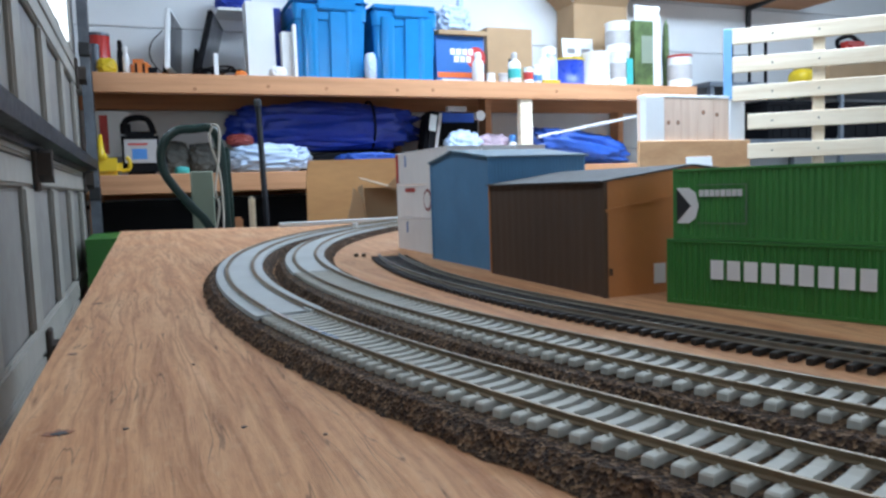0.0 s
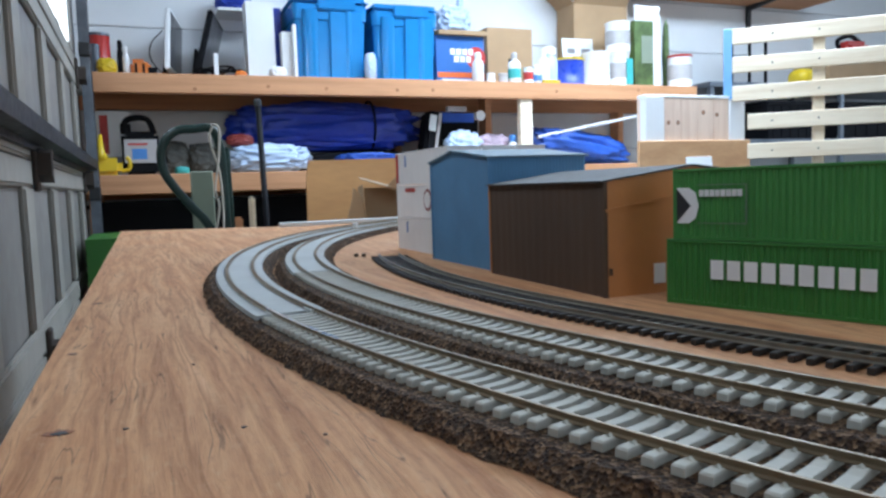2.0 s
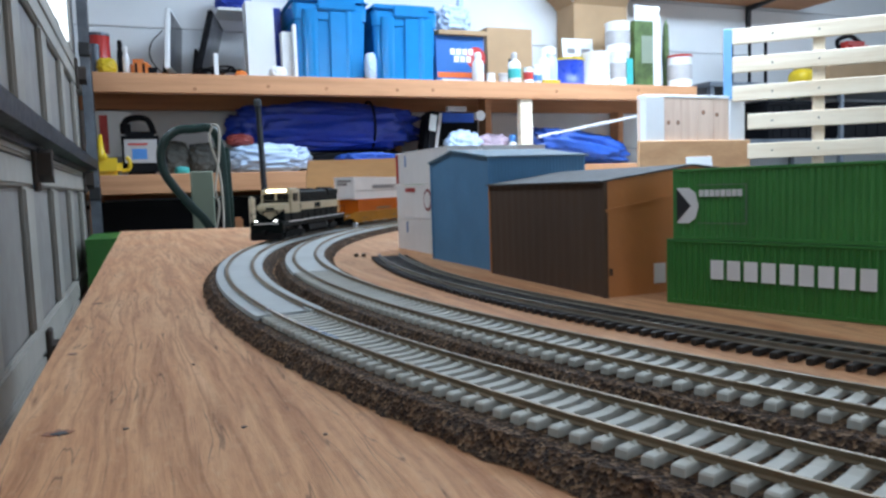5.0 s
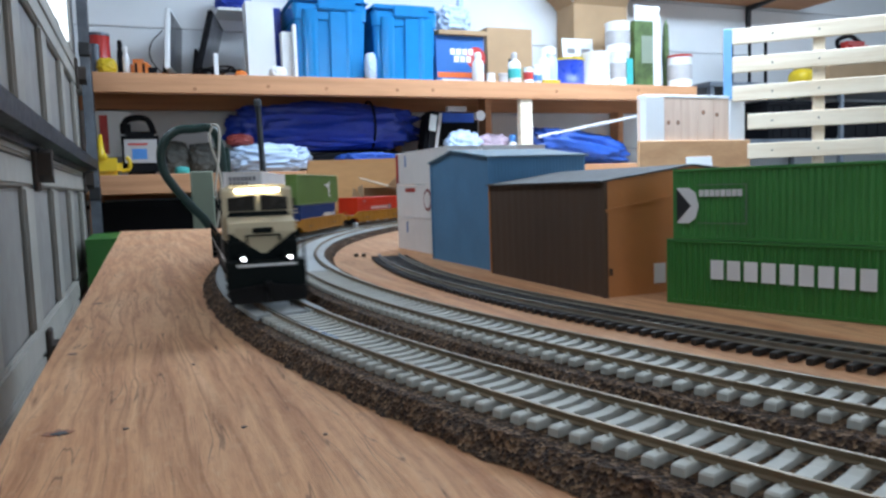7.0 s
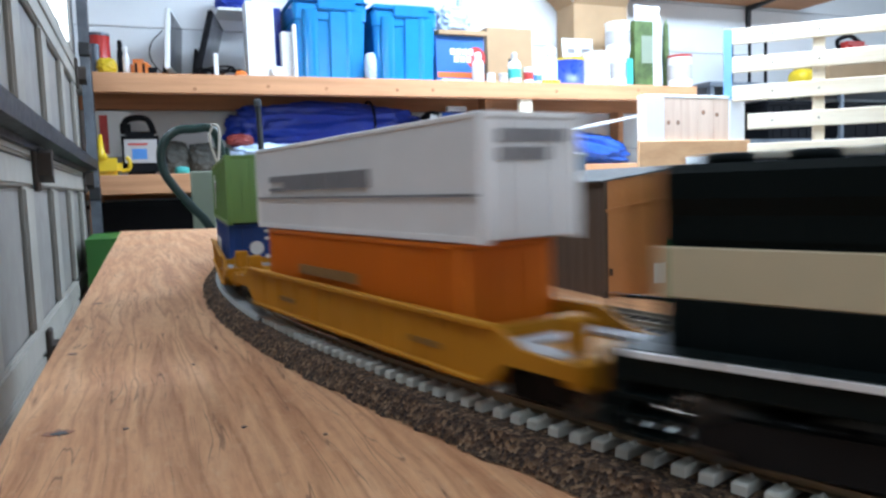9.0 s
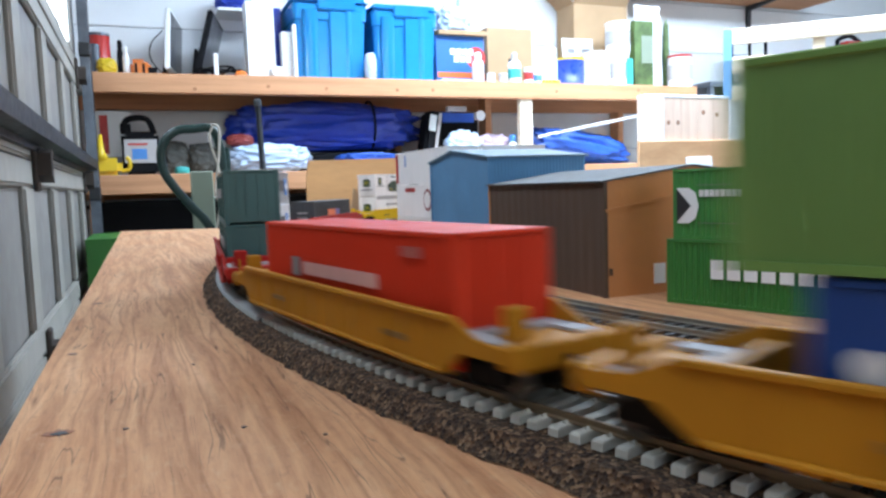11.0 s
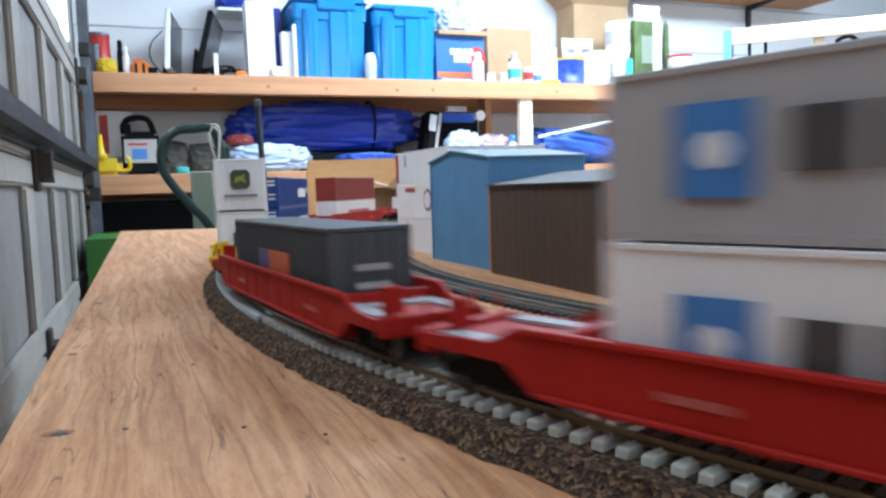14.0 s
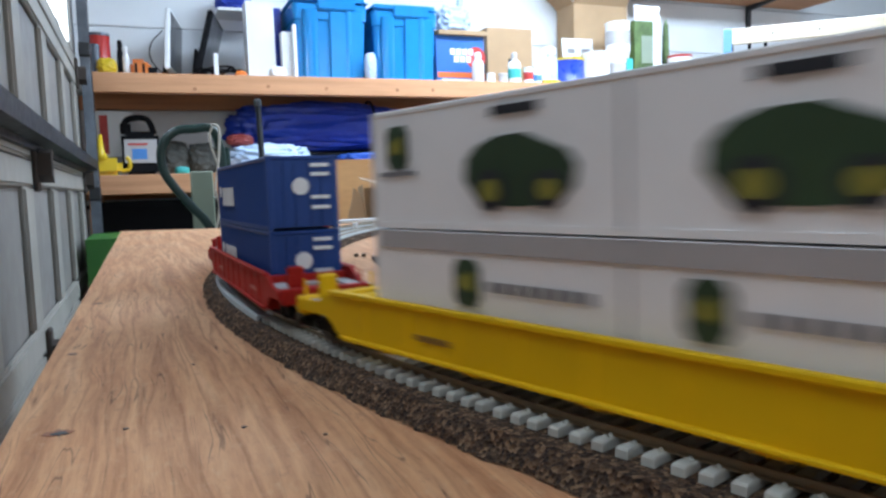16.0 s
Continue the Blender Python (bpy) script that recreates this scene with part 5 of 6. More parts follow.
part("stripe", slab(-0.030, -0.020, -0.0215, 0.0215, 0.010, 0.050), M["black_plastic"], _t, "black rubber stripe")
part("stripe", slab(0.000, 0.010, -0.0215, 0.0215, 0.010, 0.050), M["black_plastic"], _t, "black rubber stripe")
part("top_grip", slab(-0.040, 0.010, -0.012, 0.012, 0.057, 0.070, 0.005), M["orange_plastic"], _t)
part("base", slab(0.020, 0.058, -0.022, 0.022, 0, 0.036, 0.004), M["black_plastic"], _t, "black grip")


def monitor(x, y, turn, back, label, lean=8):
    m = thing("computer_monitor", label, "monitor", pose(x, y, TOP, 0, 0, turn))
    bm = bmesh.new()
    box(bm, -0.19, 0.19, -0.012, 0.012, 0.035, 0.295, 0.006)
    bm.transform(pose(0, 0, 0, lean))
    part("case", bm, back, m)
    bm = slab(-0.175, 0.175, -0.0135, -0.0118, 0.05, 0.28)
    bm.transform(pose(0, 0, 0, lean))
    part("screen", bm, M["screen"], m, "dark screen")
    part("stand", prism([(-0.02, 0.0), (0.045, 0.0), (0.022, 0.15), (0.012, 0.15)], -0.025, 0.025, "X"), M["black_plastic"], m)
    part("foot", slab(-0.10, 0.10, -0.07, 0.10, 0.0, 0.014, 0.005), M["black_plastic"], m)
    return m


monitor(0.165, 3.58, 80, M["white_card"], "flat monitor with a white back, standing edge-on", 4)
monitor(0.290, 3.56, 78, M["black_plastic"], "black flat monitor turned sideways on its stand", 15)
_t = thing("cable_tangle", "tangle of black computer cables on the shelf", "cables")
for i in range(5):
    rng = random.Random(40 + i)
    part("cable", tube(smooth_line([(0.22 + rng.uniform(0, 0.06) + 0.05 * k, 3.40 + rng.uniform(-0.04, 0.04), TOP + 0.006 + rng.uniform(0, 0.045)) for k in range(5)]), 0.004, 6), M["black_plastic"], _t)
part("cable", tube(smooth_line([(0.135, 3.60, 0.80), (0.085, 3.58, 0.74), (0.075, 3.50, 0.66), (0.12, 3.45, 0.59), (0.2, 3.42, 0.575)]), 0.0028, 6), M["black_plastic"], _t)
carton(0.326, 0.344, 3.35, 3.37, TOP, 0.660, M["white_card"], "thin upright white carton", name="slim_box")
lumpy("plug_adapter", (0.05, 0.03, 0.03), M["orange_plastic"], "small orange plug end among cables", "plug", pose(0.44, 3.36, TOP), 5)
carton(0.482, 0.605, 3.43, 3.53, TOP, 0.910, M["white_card"], "tall plain white carton standing on end", name="tall_box")
lumpy("dark_bundle", (0.16, 0.14, 0.10), M["tarp"], "dark navy cloth bundle on a wall shelf", "bundle", pose(0.46, 3.69, 0.9205), 41)
carton(0.615, 0.672, 3.62, 3.74, TOP, 0.93, M["tarp"], "navy blue upright carton behind a tote", name="tall_box")
carton(0.632, 0.690, 3.40, 3.46, TOP, 0.775, M["white_card"], "small upright white carton", name="small_box")
carton(0.676, 0.690, 3.36, 3.395, TOP, 0.800, M["white_card"], "narrow white carton leaning on a tote", name="slim_box")
lumpy("plastic_bag", (0.075, 0.06, 0.055), M["white_plastic"], "crumpled white plastic bag beside the boxes", "bag", pose(0.60, 3.365, TOP), 3)
lumpy("plastic_bag", (0.055, 0.05, 0.135), M["sack"], "twisted clear plastic bag between the totes", "bag", pose(1.032, 3.365, TOP), 4)
_t = carton(1.392, 1.655, 3.43, 3.58, TOP, 0.800, M["case_blue"], "blue beverage case with red and white print", name="drinks_case")
part("printed_patch", lathe([(0.055, 0), (0.055, 0.0008)], 20, pose(0.085, -0.0752, 0.135, 90)), M["red_mark"], _t, "round red patch")
part("printed_stripe", slab(-0.125, 0.131, -0.0760, -0.0752, 0.035, 0.062), M["orange_mark"], _t, "orange-red stripe")
for _z0, _n, _h, _x in ((0.148, 4, 0.030, -0.055), (0.112, 3, 0.030, -0.035)):
    for _i in range(_n):
        part("lettering", slab(_x + _i * 0.033, _x + 0.026 + _i * 0.033, -0.0772, -0.0762, _z0, _z0 + _h), M["white_mark"], _t)
part("printed_stripe", slab(-0.105, 0.06, -0.0760, -0.0752, 0.012, 0.028), M["white_mark"], _t)
carton(1.40, 1.66, 3.40, 3.60, 0.805, 0.822, M["card"], "flattened grey-brown tray on the drinks case", name="cardboard_tray")
lumpy("plastic_bag", (0.17, 0.12, 0.15), M["sack"], "crumpled white plastic bag on a case", "bag", pose(1.53, 3.52, 0.826), 8, 5, 0.3)
lumpy("bag_handle", (0.03, 0.03, 0.11), M["sack"], "twisted top of a white bag", "bag", pose(1.57, 3.52, 0.94), 9, 5, 0.3)
_t = carton(1.72, 1.985, 3.52, 3.74, TOP, 0.872, M["card"], "closed brown cardboard box with a hand slot")
part("handle_slot", slab(-0.012, 0.012, -0.112, -0.1095, 0.10, 0.155), M["black_mark"], _t, "dark slot")
bottle(1.586, 3.36, 0.029, 0.150, M["white_plastic"], M["white_plastic"], "plain white squeeze bottle", 0.5)
can(1.655, 3.36, 0.022, 0.050, M["white_plastic"], M["white_plastic"], "small white jar on the shelf", name="jar")
can(1.725, 3.36, 0.024, 0.050, M["grey_box"], M["white_plastic"], "small grey jar with white lid", name="jar")
bottle(1.795, 3.37, 0.033, 0.158, M["white_plastic"], M["grey_box"], "white spray bottle with a green label", 0.4, band=M["teal_print"])
can(1.870, 3.36, 0.025, 0.085, M["white_plastic"], M["white_plastic"], "small cup with dark print", name="cup", band=M["red_mark"])
bottle(1.925, 3.37, 0.026, 0.100, M["white_plastic"], M["white_plastic"], "white bottle with pale blue label", 0.5, band=M["blue_mark"])
bottle(1.985, 3.40, 0.030, 0.190, M["white_plastic"], M["white_plastic"], "tall white glue bottle with tapered nozzle", 0.35)
bottle(2.055, 3.46, 0.045, 0.215, M["sack"], M["white_plastic"], "cloudy jug behind the bottles", 0.6)
carton(1.95, 2.05, 3.345, 3.375, TOP, 0.582, M["yellow_plastic"], "small yellow pack lying flat", name="flat_pack")
_t = can(2.165, 3.46, 0.088, 0.150, M["paint_blue"], M["yellow_plastic"], "blue paint can with yellow lid", name="paint_can")
carton(2.30, 2.66, 3.60, 3.78, TOP, 1.050, M["card"], "tall open cardboard box against the wall", True)
_t = thing("paper_note", "white printed sheet leaning against a box", "paper", pose(2.31, 3.575, 0.75, -6))
part("sheet", slab(-0.10, 0.10, 0, 0.003, 0, 0.105), M["white_card"], _t)
part("print_bar", slab(-0.07, -0.02, -0.001, 0, 0.02, 0.05), M["grey_mark"], _t)
part("print_bar", slab(0.02, 0.08, -0.001, 0, 0.02, 0.05), M["grey_mark"], _t)
carton(2.27, 2.42, 3.56, 3.62, TOP, 0.75, M["card"], "small brown carton under a paper sheet")
can(2.305, 3.40, 0.075, 0.180, M["white_plastic"], M["white_plastic"], "plain white plastic tub with lid", name="tub")
_t = can(2.462, 3.42, 0.062, 0.185, M["white_plastic"], M["white_plastic"], "white bucket with a teal strip", name="bucket", band=M["grey_box"])
can(2.462, 3.42, 0.068, 0.165, M["white_plastic"], M["white_plastic"], "paper towel roll stacked on a bucket", z=TOP + 0.186, name="paper_roll", band=M["grey_box"])
part("printed_strip", slab(0.01, 0.05, -0.067, -0.063, 0.01, 0.15), M["teal_print"], _t)
_t = carton(2.575, 2.745, 3.42, 3.52, TOP, 0.930, M["picture_green"], "tall carton printed with a garden picture", name="printed_carton")
part("white_side", slab(0.04, 0.087, -0.0515, -0.0502, 0, 0.40), M["white_card"], _t, "white panel")
part("printed_picture", slab(-0.04, 0.038, -0.0515, -0.0502, 0.14, 0.29), M["sage"], _t)
part("top_flap", slab(-0.085, 0.085, -0.05, -0.046, 0.37, 0.455), M["white_card"], _t, "raised white flap")
lumpy("garden_stake_bundle", (0.034, 0.034, 0.41), M["picture_green"], "bundle of green garden stakes", "stakes", pose(2.835, 3.48, TOP), 11, 3, 0.2)
can(2.865, 3.40, 0.068, 0.185, M["white_plastic"], M["red_paint"], "white tub with red lid and faint print", name="tub", band=M["grey_box"])

# on the lower shelf
_t = carton(-0.19, -0.02, 3.56, 3.70, LOW, 0.430, M["white_card"], "white carton with a red stripe", name="printed_carton")
part("red_stripe", slab(-0.045, -0.012, -0.072, -0.0702, 0.10, 0.27), M["red_mark"], _t, "red stripe")
part("print_bar", slab(-0.03, 0.06, -0.072, -0.0702, 0.06, 0.09), M["grey_mark"], _t)
_t = thing("oil_drain_jug", "yellow plastic funnel jug on the lower shelf", "jug", pose(-0.115, 3.40, LOW))
part("body", slab(-0.07, 0.05, -0.04, 0.04, 0, 0.075, 0.02), M["yellow_plastic"], _t)
part("spout", lathe([(0.032, 0.07), (0.016, 0.10), (0.007, 0.175)], 14, pose(-0.03, 0, 0)), M["yellow_plastic"], _t, smooth=True)
part("handle", tube(smooth_line([(0.045, 0, 0.02), (0.075, 0, 0.03), (0.078, 0, 0.065), (0.066, 0, 0.08)]), 0.008, 8), M["yellow_plastic"], _t)
_t = thing("motor_oil_jug", "black plastic jug with a pale label", "jug", pose(0.01, 3.47, LOW))
part("body", slab(-0.075, 0.075, -0.045, 0.045, 0, 0.19, 0.018), M["black_plastic"], _t)
part("label", slab(-0.065, 0.066, -0.0475, -0.0452, 0.055, 0.155), M["grey_box"], _t, "pale printed label")
part("printed_bar", slab(-0.05, 0.03, -0.0485, -0.0476, 0.13, 0.138), M["red_mark"], _t)
part("printed_bar", slab(-0.035, 0.025, -0.0485, -0.0476, 0.07, 0.115), M["blue_mark"], _t)
part("handle", tube(smooth_line([(-0.06, 0, 0.18), (-0.05, 0, 0.24), (0.03, 0, 0.245), (0.06, 0, 0.18)]), 0.013, 10), M["black_plastic"], _t)
part("cap", lathe([(0.022, 0.185), (0.022, 0.225)], 14, pose(-0.055, 0, 0)), M["black_plastic"], _t)
lumpy("gravel_sack", (0.13, 0.12, 0.16), M["stones"], "dark speckled sack on the lower shelf", "sack", pose(0.15, 3.55, LOW), 13)
lumpy("gravel_sack", (0.13, 0.12, 0.15), M["stones"], "mottled brown sack beside another", "sack", pose(0.27, 3.54, LOW), 14)
lumpy("rag", (0.06, 0.04, 0.035), M["teal_print"], "small pale green rag", "cloth", pose(0.17, 3.37, LOW), 15)
lumpy("white_sack", (0.36, 0.16, 0.135), M["sack"], "crumpled translucent white plastic sack", "sack", pose(0.555, 3.43, LOW), 16, 7, 0.24)
lumpy("rolled_tent", (0.94, 0.24, 0.245), M["tarp"], "dark blue nylon tent roll with creases", "tent bag", pose(0.86, 3.60, LOW + 0.10), 17, 6, 0.17)
part("strap", tube([(0.22, 0.122 * math.cos(2 * math.pi * k / 20), 0.122 + 0.126 * math.sin(2 * math.pi * k / 20)) for k in range(21)], 0.006, 6), M["black_plastic"], bpy.data.objects["rolled_tent"], "black webbing strap")
lumpy("sleeping_bag", (0.86, 0.22, 0.11), M["black_plastic"], "dark folded bedding under a tent roll", "bedding", pose(0.92, 3.60, LOW), 18, 5, 0.12)
lumpy("red_cloth", (0.12, 0.07, 0.055), M["maroon_box"], "dark red cloth bundle", "cloth", pose(0.43, 3.46, LOW + 0.125), 19)
lumpy("blue_cloth", (0.30, 0.09, 0.055), M["tarp_bright"], "folded bright blue cloth", "cloth", pose(1.02, 3.44, LOW + 0.03), 20, 8, 0.35)
lumpy("folded_blanket", (0.42, 0.14, 0.05), M["tarp"], "folded dark blue blanket on shelf", "blanket", pose(1.02, 3.44, LOW - 0.0), 24, 6, 0.15)
_t = thing("carry_case", "upright black carry case with a pale sticker", "case", pose(1.335, 3.50, LOW, 0, 10, 0))
part("shell", slab(-0.035, 0.035, -0.06, 0.06, 0.012, 0.29, 0.015), M["black_plastic"], _t)
part("sticker", slab(-0.026, 0.012, -0.062, -0.0602, 0.19, 0.27), M["foam"], _t, "pale blue sticker")
part("edge_trim", slab(0.018, 0.034, -0.064, -0.0602, 0.02, 0.285), M["grey_box"], _t)
_t = thing("gear_bag", "navy gear bag with bright blue straps", "bag", pose(1.53, 3.56, LOW))
part("bag_body", slab(-0.135, 0.13, -0.06, 0.08, 0, 0.29, 0.04), M["black_plastic"], _t)
part("strap", slab(-0.09, 0.09, -0.068, -0.058, 0.235, 0.285, 0.004), M["tarp_bright"], _t, "bright blue strap")
part("grip", slab(-0.06, 0.05, -0.066, -0.04, 0.29, 0.318, 0.004), M["grey_box"], _t)
part("buckle", lathe([(0.028, 0), (0.028, 0.008)], 16, pose(0.125, -0.062, 0.27, 90)), M["white_plastic"], _t, "round white buckle")
lumpy("plastic_bag", (0.20, 0.1, 0.19), M["sack"], "crumpled clear plastic bag on the shelf", "bag", pose(1.52, 3.42, LOW), 21, 7, 0.3)
lumpy("plastic_bag", (0.24, 0.1, 0.17), M["pink_bag"], "crumpled bag with pink and grey print", "bag", pose(1.68, 3.42, LOW), 22, 7, 0.3)
bottle(1.775, 3.37, 0.03, 0.16, M["white_plastic"], M["blue_mark"], "white spray bottle with blue trim", 0.5, z=LOW)
lumpy("blue_tarp", (0.66, 0.24, 0.175), M["tarp_bright"], "rolled bright blue tarpaulin", "tarpaulin", pose(2.22, 3.50, LOW + 0.02, 0, 9, 0), 23, 6, 0.18)
solid("white_pole", tube([(1.95, 3.42, 0.30), (2.62, 3.36, 0.42)], 0.009, 8), M["white_plastic"], "slim white pole leaning across the shelf", "pole")

# black crates added for the dark clutter and shade below the lower shelf
for _i, _x in enumerate((0.02, 0.52, 1.02, 1.55, 2.10, 2.52)):
    for _k in range(3):
        _c = thing("dark_filler_crate", "black lidded crate standing in for dark clutter and shade under the lower shelf", "crate", pose(_x, 3.58, FLOOR_Z + 0.33 * _k), "dark crates")
        part("tub", prism([(-0.20, 0), (0.20, 0), (0.225, 0.29), (-0.225, 0.29)], -0.14, 0.14, "Y"), M["black_plastic"], _c)
        part("lid", slab(-0.235, 0.235, -0.15, 0.15, 0.29, 0.3295, 0.01), M["black_plastic"], _c)

# ---- in front of the shelves ----
_t = thing("tube_cart", "dark green bent-tube hand cart with a pale rope", "hand cart")
part("frame", tube(smooth_line([(0.235, 2.2, FLOOR_Z), (0.228, 2.2, -0.3), (0.222, 2.2, 0.10), (0.215, 2.2, 0.20), (0.195, 2.2, 0.243), (0.150, 2.2, 0.243), (0.098, 2.2, 0.236),
                                (0.062, 2.2, 0.195), (0.060, 2.2, 0.135), (0.085, 2.2, 0.085), (0.130, 2.2, 0.025), (0.170, 2.2, -0.025), (0.20, 2.2, -0.10), (0.21, 2.2, -0.3)]), 0.0125, 12), M["green_tube"], _t, smooth=True)
part("frame", tube([(0.246, 2.21, FLOOR_Z), (0.232, 2.21, 0.19)], 0.0125, 12), M["green_tube"], _t)
part("foot_plate", slab(0.10, 0.30, 2.10, 2.30, FLOOR_Z, FLOOR_Z + 0.012), M["green_tube"], _t)
part("rope", tube(smooth_line([(0.196, 2.184, 0.255), (0.215, 2.18, 0.24), (0.208, 2.18, 0.15), (0.196, 2.18, 0.07), (0.204, 2.18, 0.02), (0.188, 2.18, -0.06)]), 0.0035, 7), M["rope"], _t, "pale hanging rope")
part("rope", tube(smooth_line([(0.198, 2.184, 0.25), (0.188, 2.182, 0.21), (0.210, 2.18, 0.12), (0.214, 2.18, 0.02), (0.212, 2.18, -0.05)]), 0.0030, 7), M["rope"], _t, "pale hanging rope")
solid("sage_panel", slab(0.140, 0.205, 2.33, 2.35, FLOOR_Z, 0.128, 0.003), M["sage"], "narrow sage green board standing upright", "board")
solid("black_pole", tube([(0.425, 2.62, FLOOR_Z), (0.392, 2.62, 0.36)], 0.0105, 12), M["black_plastic"], "black metal pole leaning upright", "pole", smooth=True)
part("pole_cap", lathe([(0.0135, 0), (0.0135, 0.02), (0.008, 0.026)], 12, pose(0.3915, 2.62, 0.355)), M["dark_steel"], bpy.data.objects["black_pole"])
solid("wooden_stick", slab(0.288, 0.306, 2.19, 2.21, FLOOR_Z, 0.048, 0.006), M["pine"], "pale wooden stake with rounded top", "stake")
solid("wooden_stick", slab(0.247, 0.275, 2.24, 2.26, FLOOR_Z, -0.012, 0.006), M["lumber"], "short fir offcut standing upright", "stake")
_t = thing("plywood_sheet", "tan plywood sheet leaning upright behind the table", "plywood sheet")
part("sheet", prism([(0.53, FLOOR_Z), (1.35, FLOOR_Z), (1.35, 0.172), (0.555, 0.165), (0.545, 0.10)], 2.60, 2.614, "Y"), M["tan_sheet"], _t)
_t = carton(-0.165, -0.045, 2.45, 2.85, FLOOR_Z, -0.07, M["green_plastic"], "leaf green plastic garden bin", name="garden_bin")


def torn_carton():
    """A small carton lying open towards the room: dark inside, a slumped lid, one flap up and one torn side."""
    c = thing("cardboard_box", "torn open brown cardboard carton on the table edge", "cardboard box", pose(0.418, 1.300, 0.0, 0, 0, -6))
    k = 0.0016
    part("bottom", slab(-0.042, 0.075, -0.012, 0.052, 0, k), M["card"], c)
    part("back", slab(-0.042, 0.075, 0.052, 0.052 + k, 0, 0.060), M["card"], c)
    part("side", prism([(-0.014, 0), (0.052, 0), (0.052, 0.062), (0.006, 0.066), (-0.008, 0.040)], -0.042, -0.042 + k, "X"), M["card"], c, "torn side")
    part("side", slab(0.075, 0.075 + k, -0.012, 0.052, 0, 0.050), M["card"], c)
    bm = prism([(-0.046, -0.006), (0.010, -0.020), (0.078, -0.010), (0.078, 0.054), (-0.044, 0.056)], 0, k, "Z")
    bm.transform(pose(0, 0, 0.062, 6, 16, 0))
    part("lid", bm, M["card"], c, "slumped brown lid")
    bm = prism([(0.0, 0.0), (0.040, -0.012), (0.034, 0.020), (0.022, 0.026)], 0, k, "Y")
    bm.transform(pose(-0.002, -0.014, 0.060, -10, 6, 0))
    part("flap", bm, M["card"], c, "raised torn flap")
    bm = prism([(-0.040, 0.0), (0.004, 0.004), (-0.004, 0.050), (-0.016, 0.062), (-0.022, 0.040)], 0, k, "Y")
    bm.transform(pose(-0.040, -0.010, 0.001, -14, 0, 20))
    part("flap", bm, M["card"], c, "flap leaning outward")


torn_carton()
solid("foam_strip", slab(0.0, 0.285, 0.0, 0.024, 0.0, 0.0065, 0.001), M["foam"], "strip of white foam board lying on the table", "foam board", pose(0.210, 1.222, 0, 0, 0, 1.5))
_t = thing("clear_marker", "small translucent white plastic clip beside the track", "clip", pose(0.262, 0.952, 0.0002, 0, 0, 30))
part("foot", slab(-0.007, 0.007, -0.004, 0.004, 0, 0.006, 0.001), M["white_plastic"], _t)
part("fin", slab(-0.003, 0.003, -0.003, 0.003, 0.006, 0.013, 0.001), M["white_plastic"], _t)
for _x, _y in ((0.168, 0.612), (0.173, 0.606)):
    lumpy("wood_chip", (0.004, 0.003, 0.003), M["brown_wall"], "tiny brown scrap lying on the plywood", "scrap", pose(_x, _y, 0.0), 2)

# bench, crate and slatted rack
_t = thing("work_bench", "plain pale work bench with a white top", "work bench")
part("top", slab(1.45, 2.72, 2.58, 3.20, 0.062, 0.100, 0.004), M["white_card"], _t)
part("apron", slab(1.45, 2.72, 2.60, 2.62, -0.03, 0.062, 0.002), M["pine"], _t)
for x in (1.48, 2.60):
    for y in (2.64, 3.08):
        part("leg", slab(x, x + 0.089, y, y + 0.089, FLOOR_Z, 0.062, 0.003), M["pine"], _t)
M["knot_red"] = paint("red_brown_knot", (0.40, 0.165, 0.070), 0.6, scale=90, vary=0.3, bump=0.05)
M["knot_soft"] = paint("pale_knot", (0.34, 0.17, 0.10), 0.6, scale=60, vary=0.3, bump=0.05)
_t = thing("wooden_crate", "pine crate with white battens and knotty boards", "crate")
part("board", slab(1.965, 2.581, 2.588, 2.604, 0.1003, 0.222, 0.003), M["osb"], _t, "streaky plywood board")
for _x0, _x1 in ((2.1115, 2.2007), (2.2013, 2.2907), (2.2913, 2.3807), (2.3813, 2.4685)):
    part("board", slab(_x0, _x1, 2.604, 2.620, 0.1003, 0.408, 0.002), M["pine_up"], _t, "knotty pink pine board")
part("batten", slab(2.010, 2.110, 2.600, 2.640, 0.1003, 0.413, 0.003), M["white_card"], _t, "white batten")
part("batten", slab(2.470, 2.560, 2.600, 2.640, 0.1003, 0.405, 0.003), M["white_card"], _t, "white batten")
part("top_board", slab(2.010, 2.560, 2.602, 2.66, 0.405, 0.419, 0.003), M["white_card"], _t, "white top board")
part("back_board", slab(2.010, 2.560, 2.642, 2.66, 0.1003, 0.405, 0.003), M["pine_up"], _t)
for _x, _z in ((2.135, 0.30), (2.185, 0.30), (2.325, 0.345), (2.40, 0.335)):
    part("knot", lathe([(0.010, 0), (0.009, 0.0012)], 12, pose(_x, 2.604, _z, 90)), M["knot_soft"], _t, "brown knot")
for _x, _z in ((0.237, 0.502), (0.544, 0.519), (0.802, 0.514), (1.138, 0.513), (1.317, 0.516), (1.998, 0.522), (2.506, 0.536)):
    part("knot", lathe([(0.009, 0), (0.007, 0.0008)], 12, pose(_x, 3.3002, _z, 90)), M["knot_red"], bpy.data.objects["shelf_rack"], "brown knot")
solid("paper_scrap", slab(-0.072, 0.072, 0, 0.004, 0, 0.050, 0.001), M["white_card"], "white paper tag leaning on the crate", "paper", pose(2.28, 2.576, 0.1003, -8))


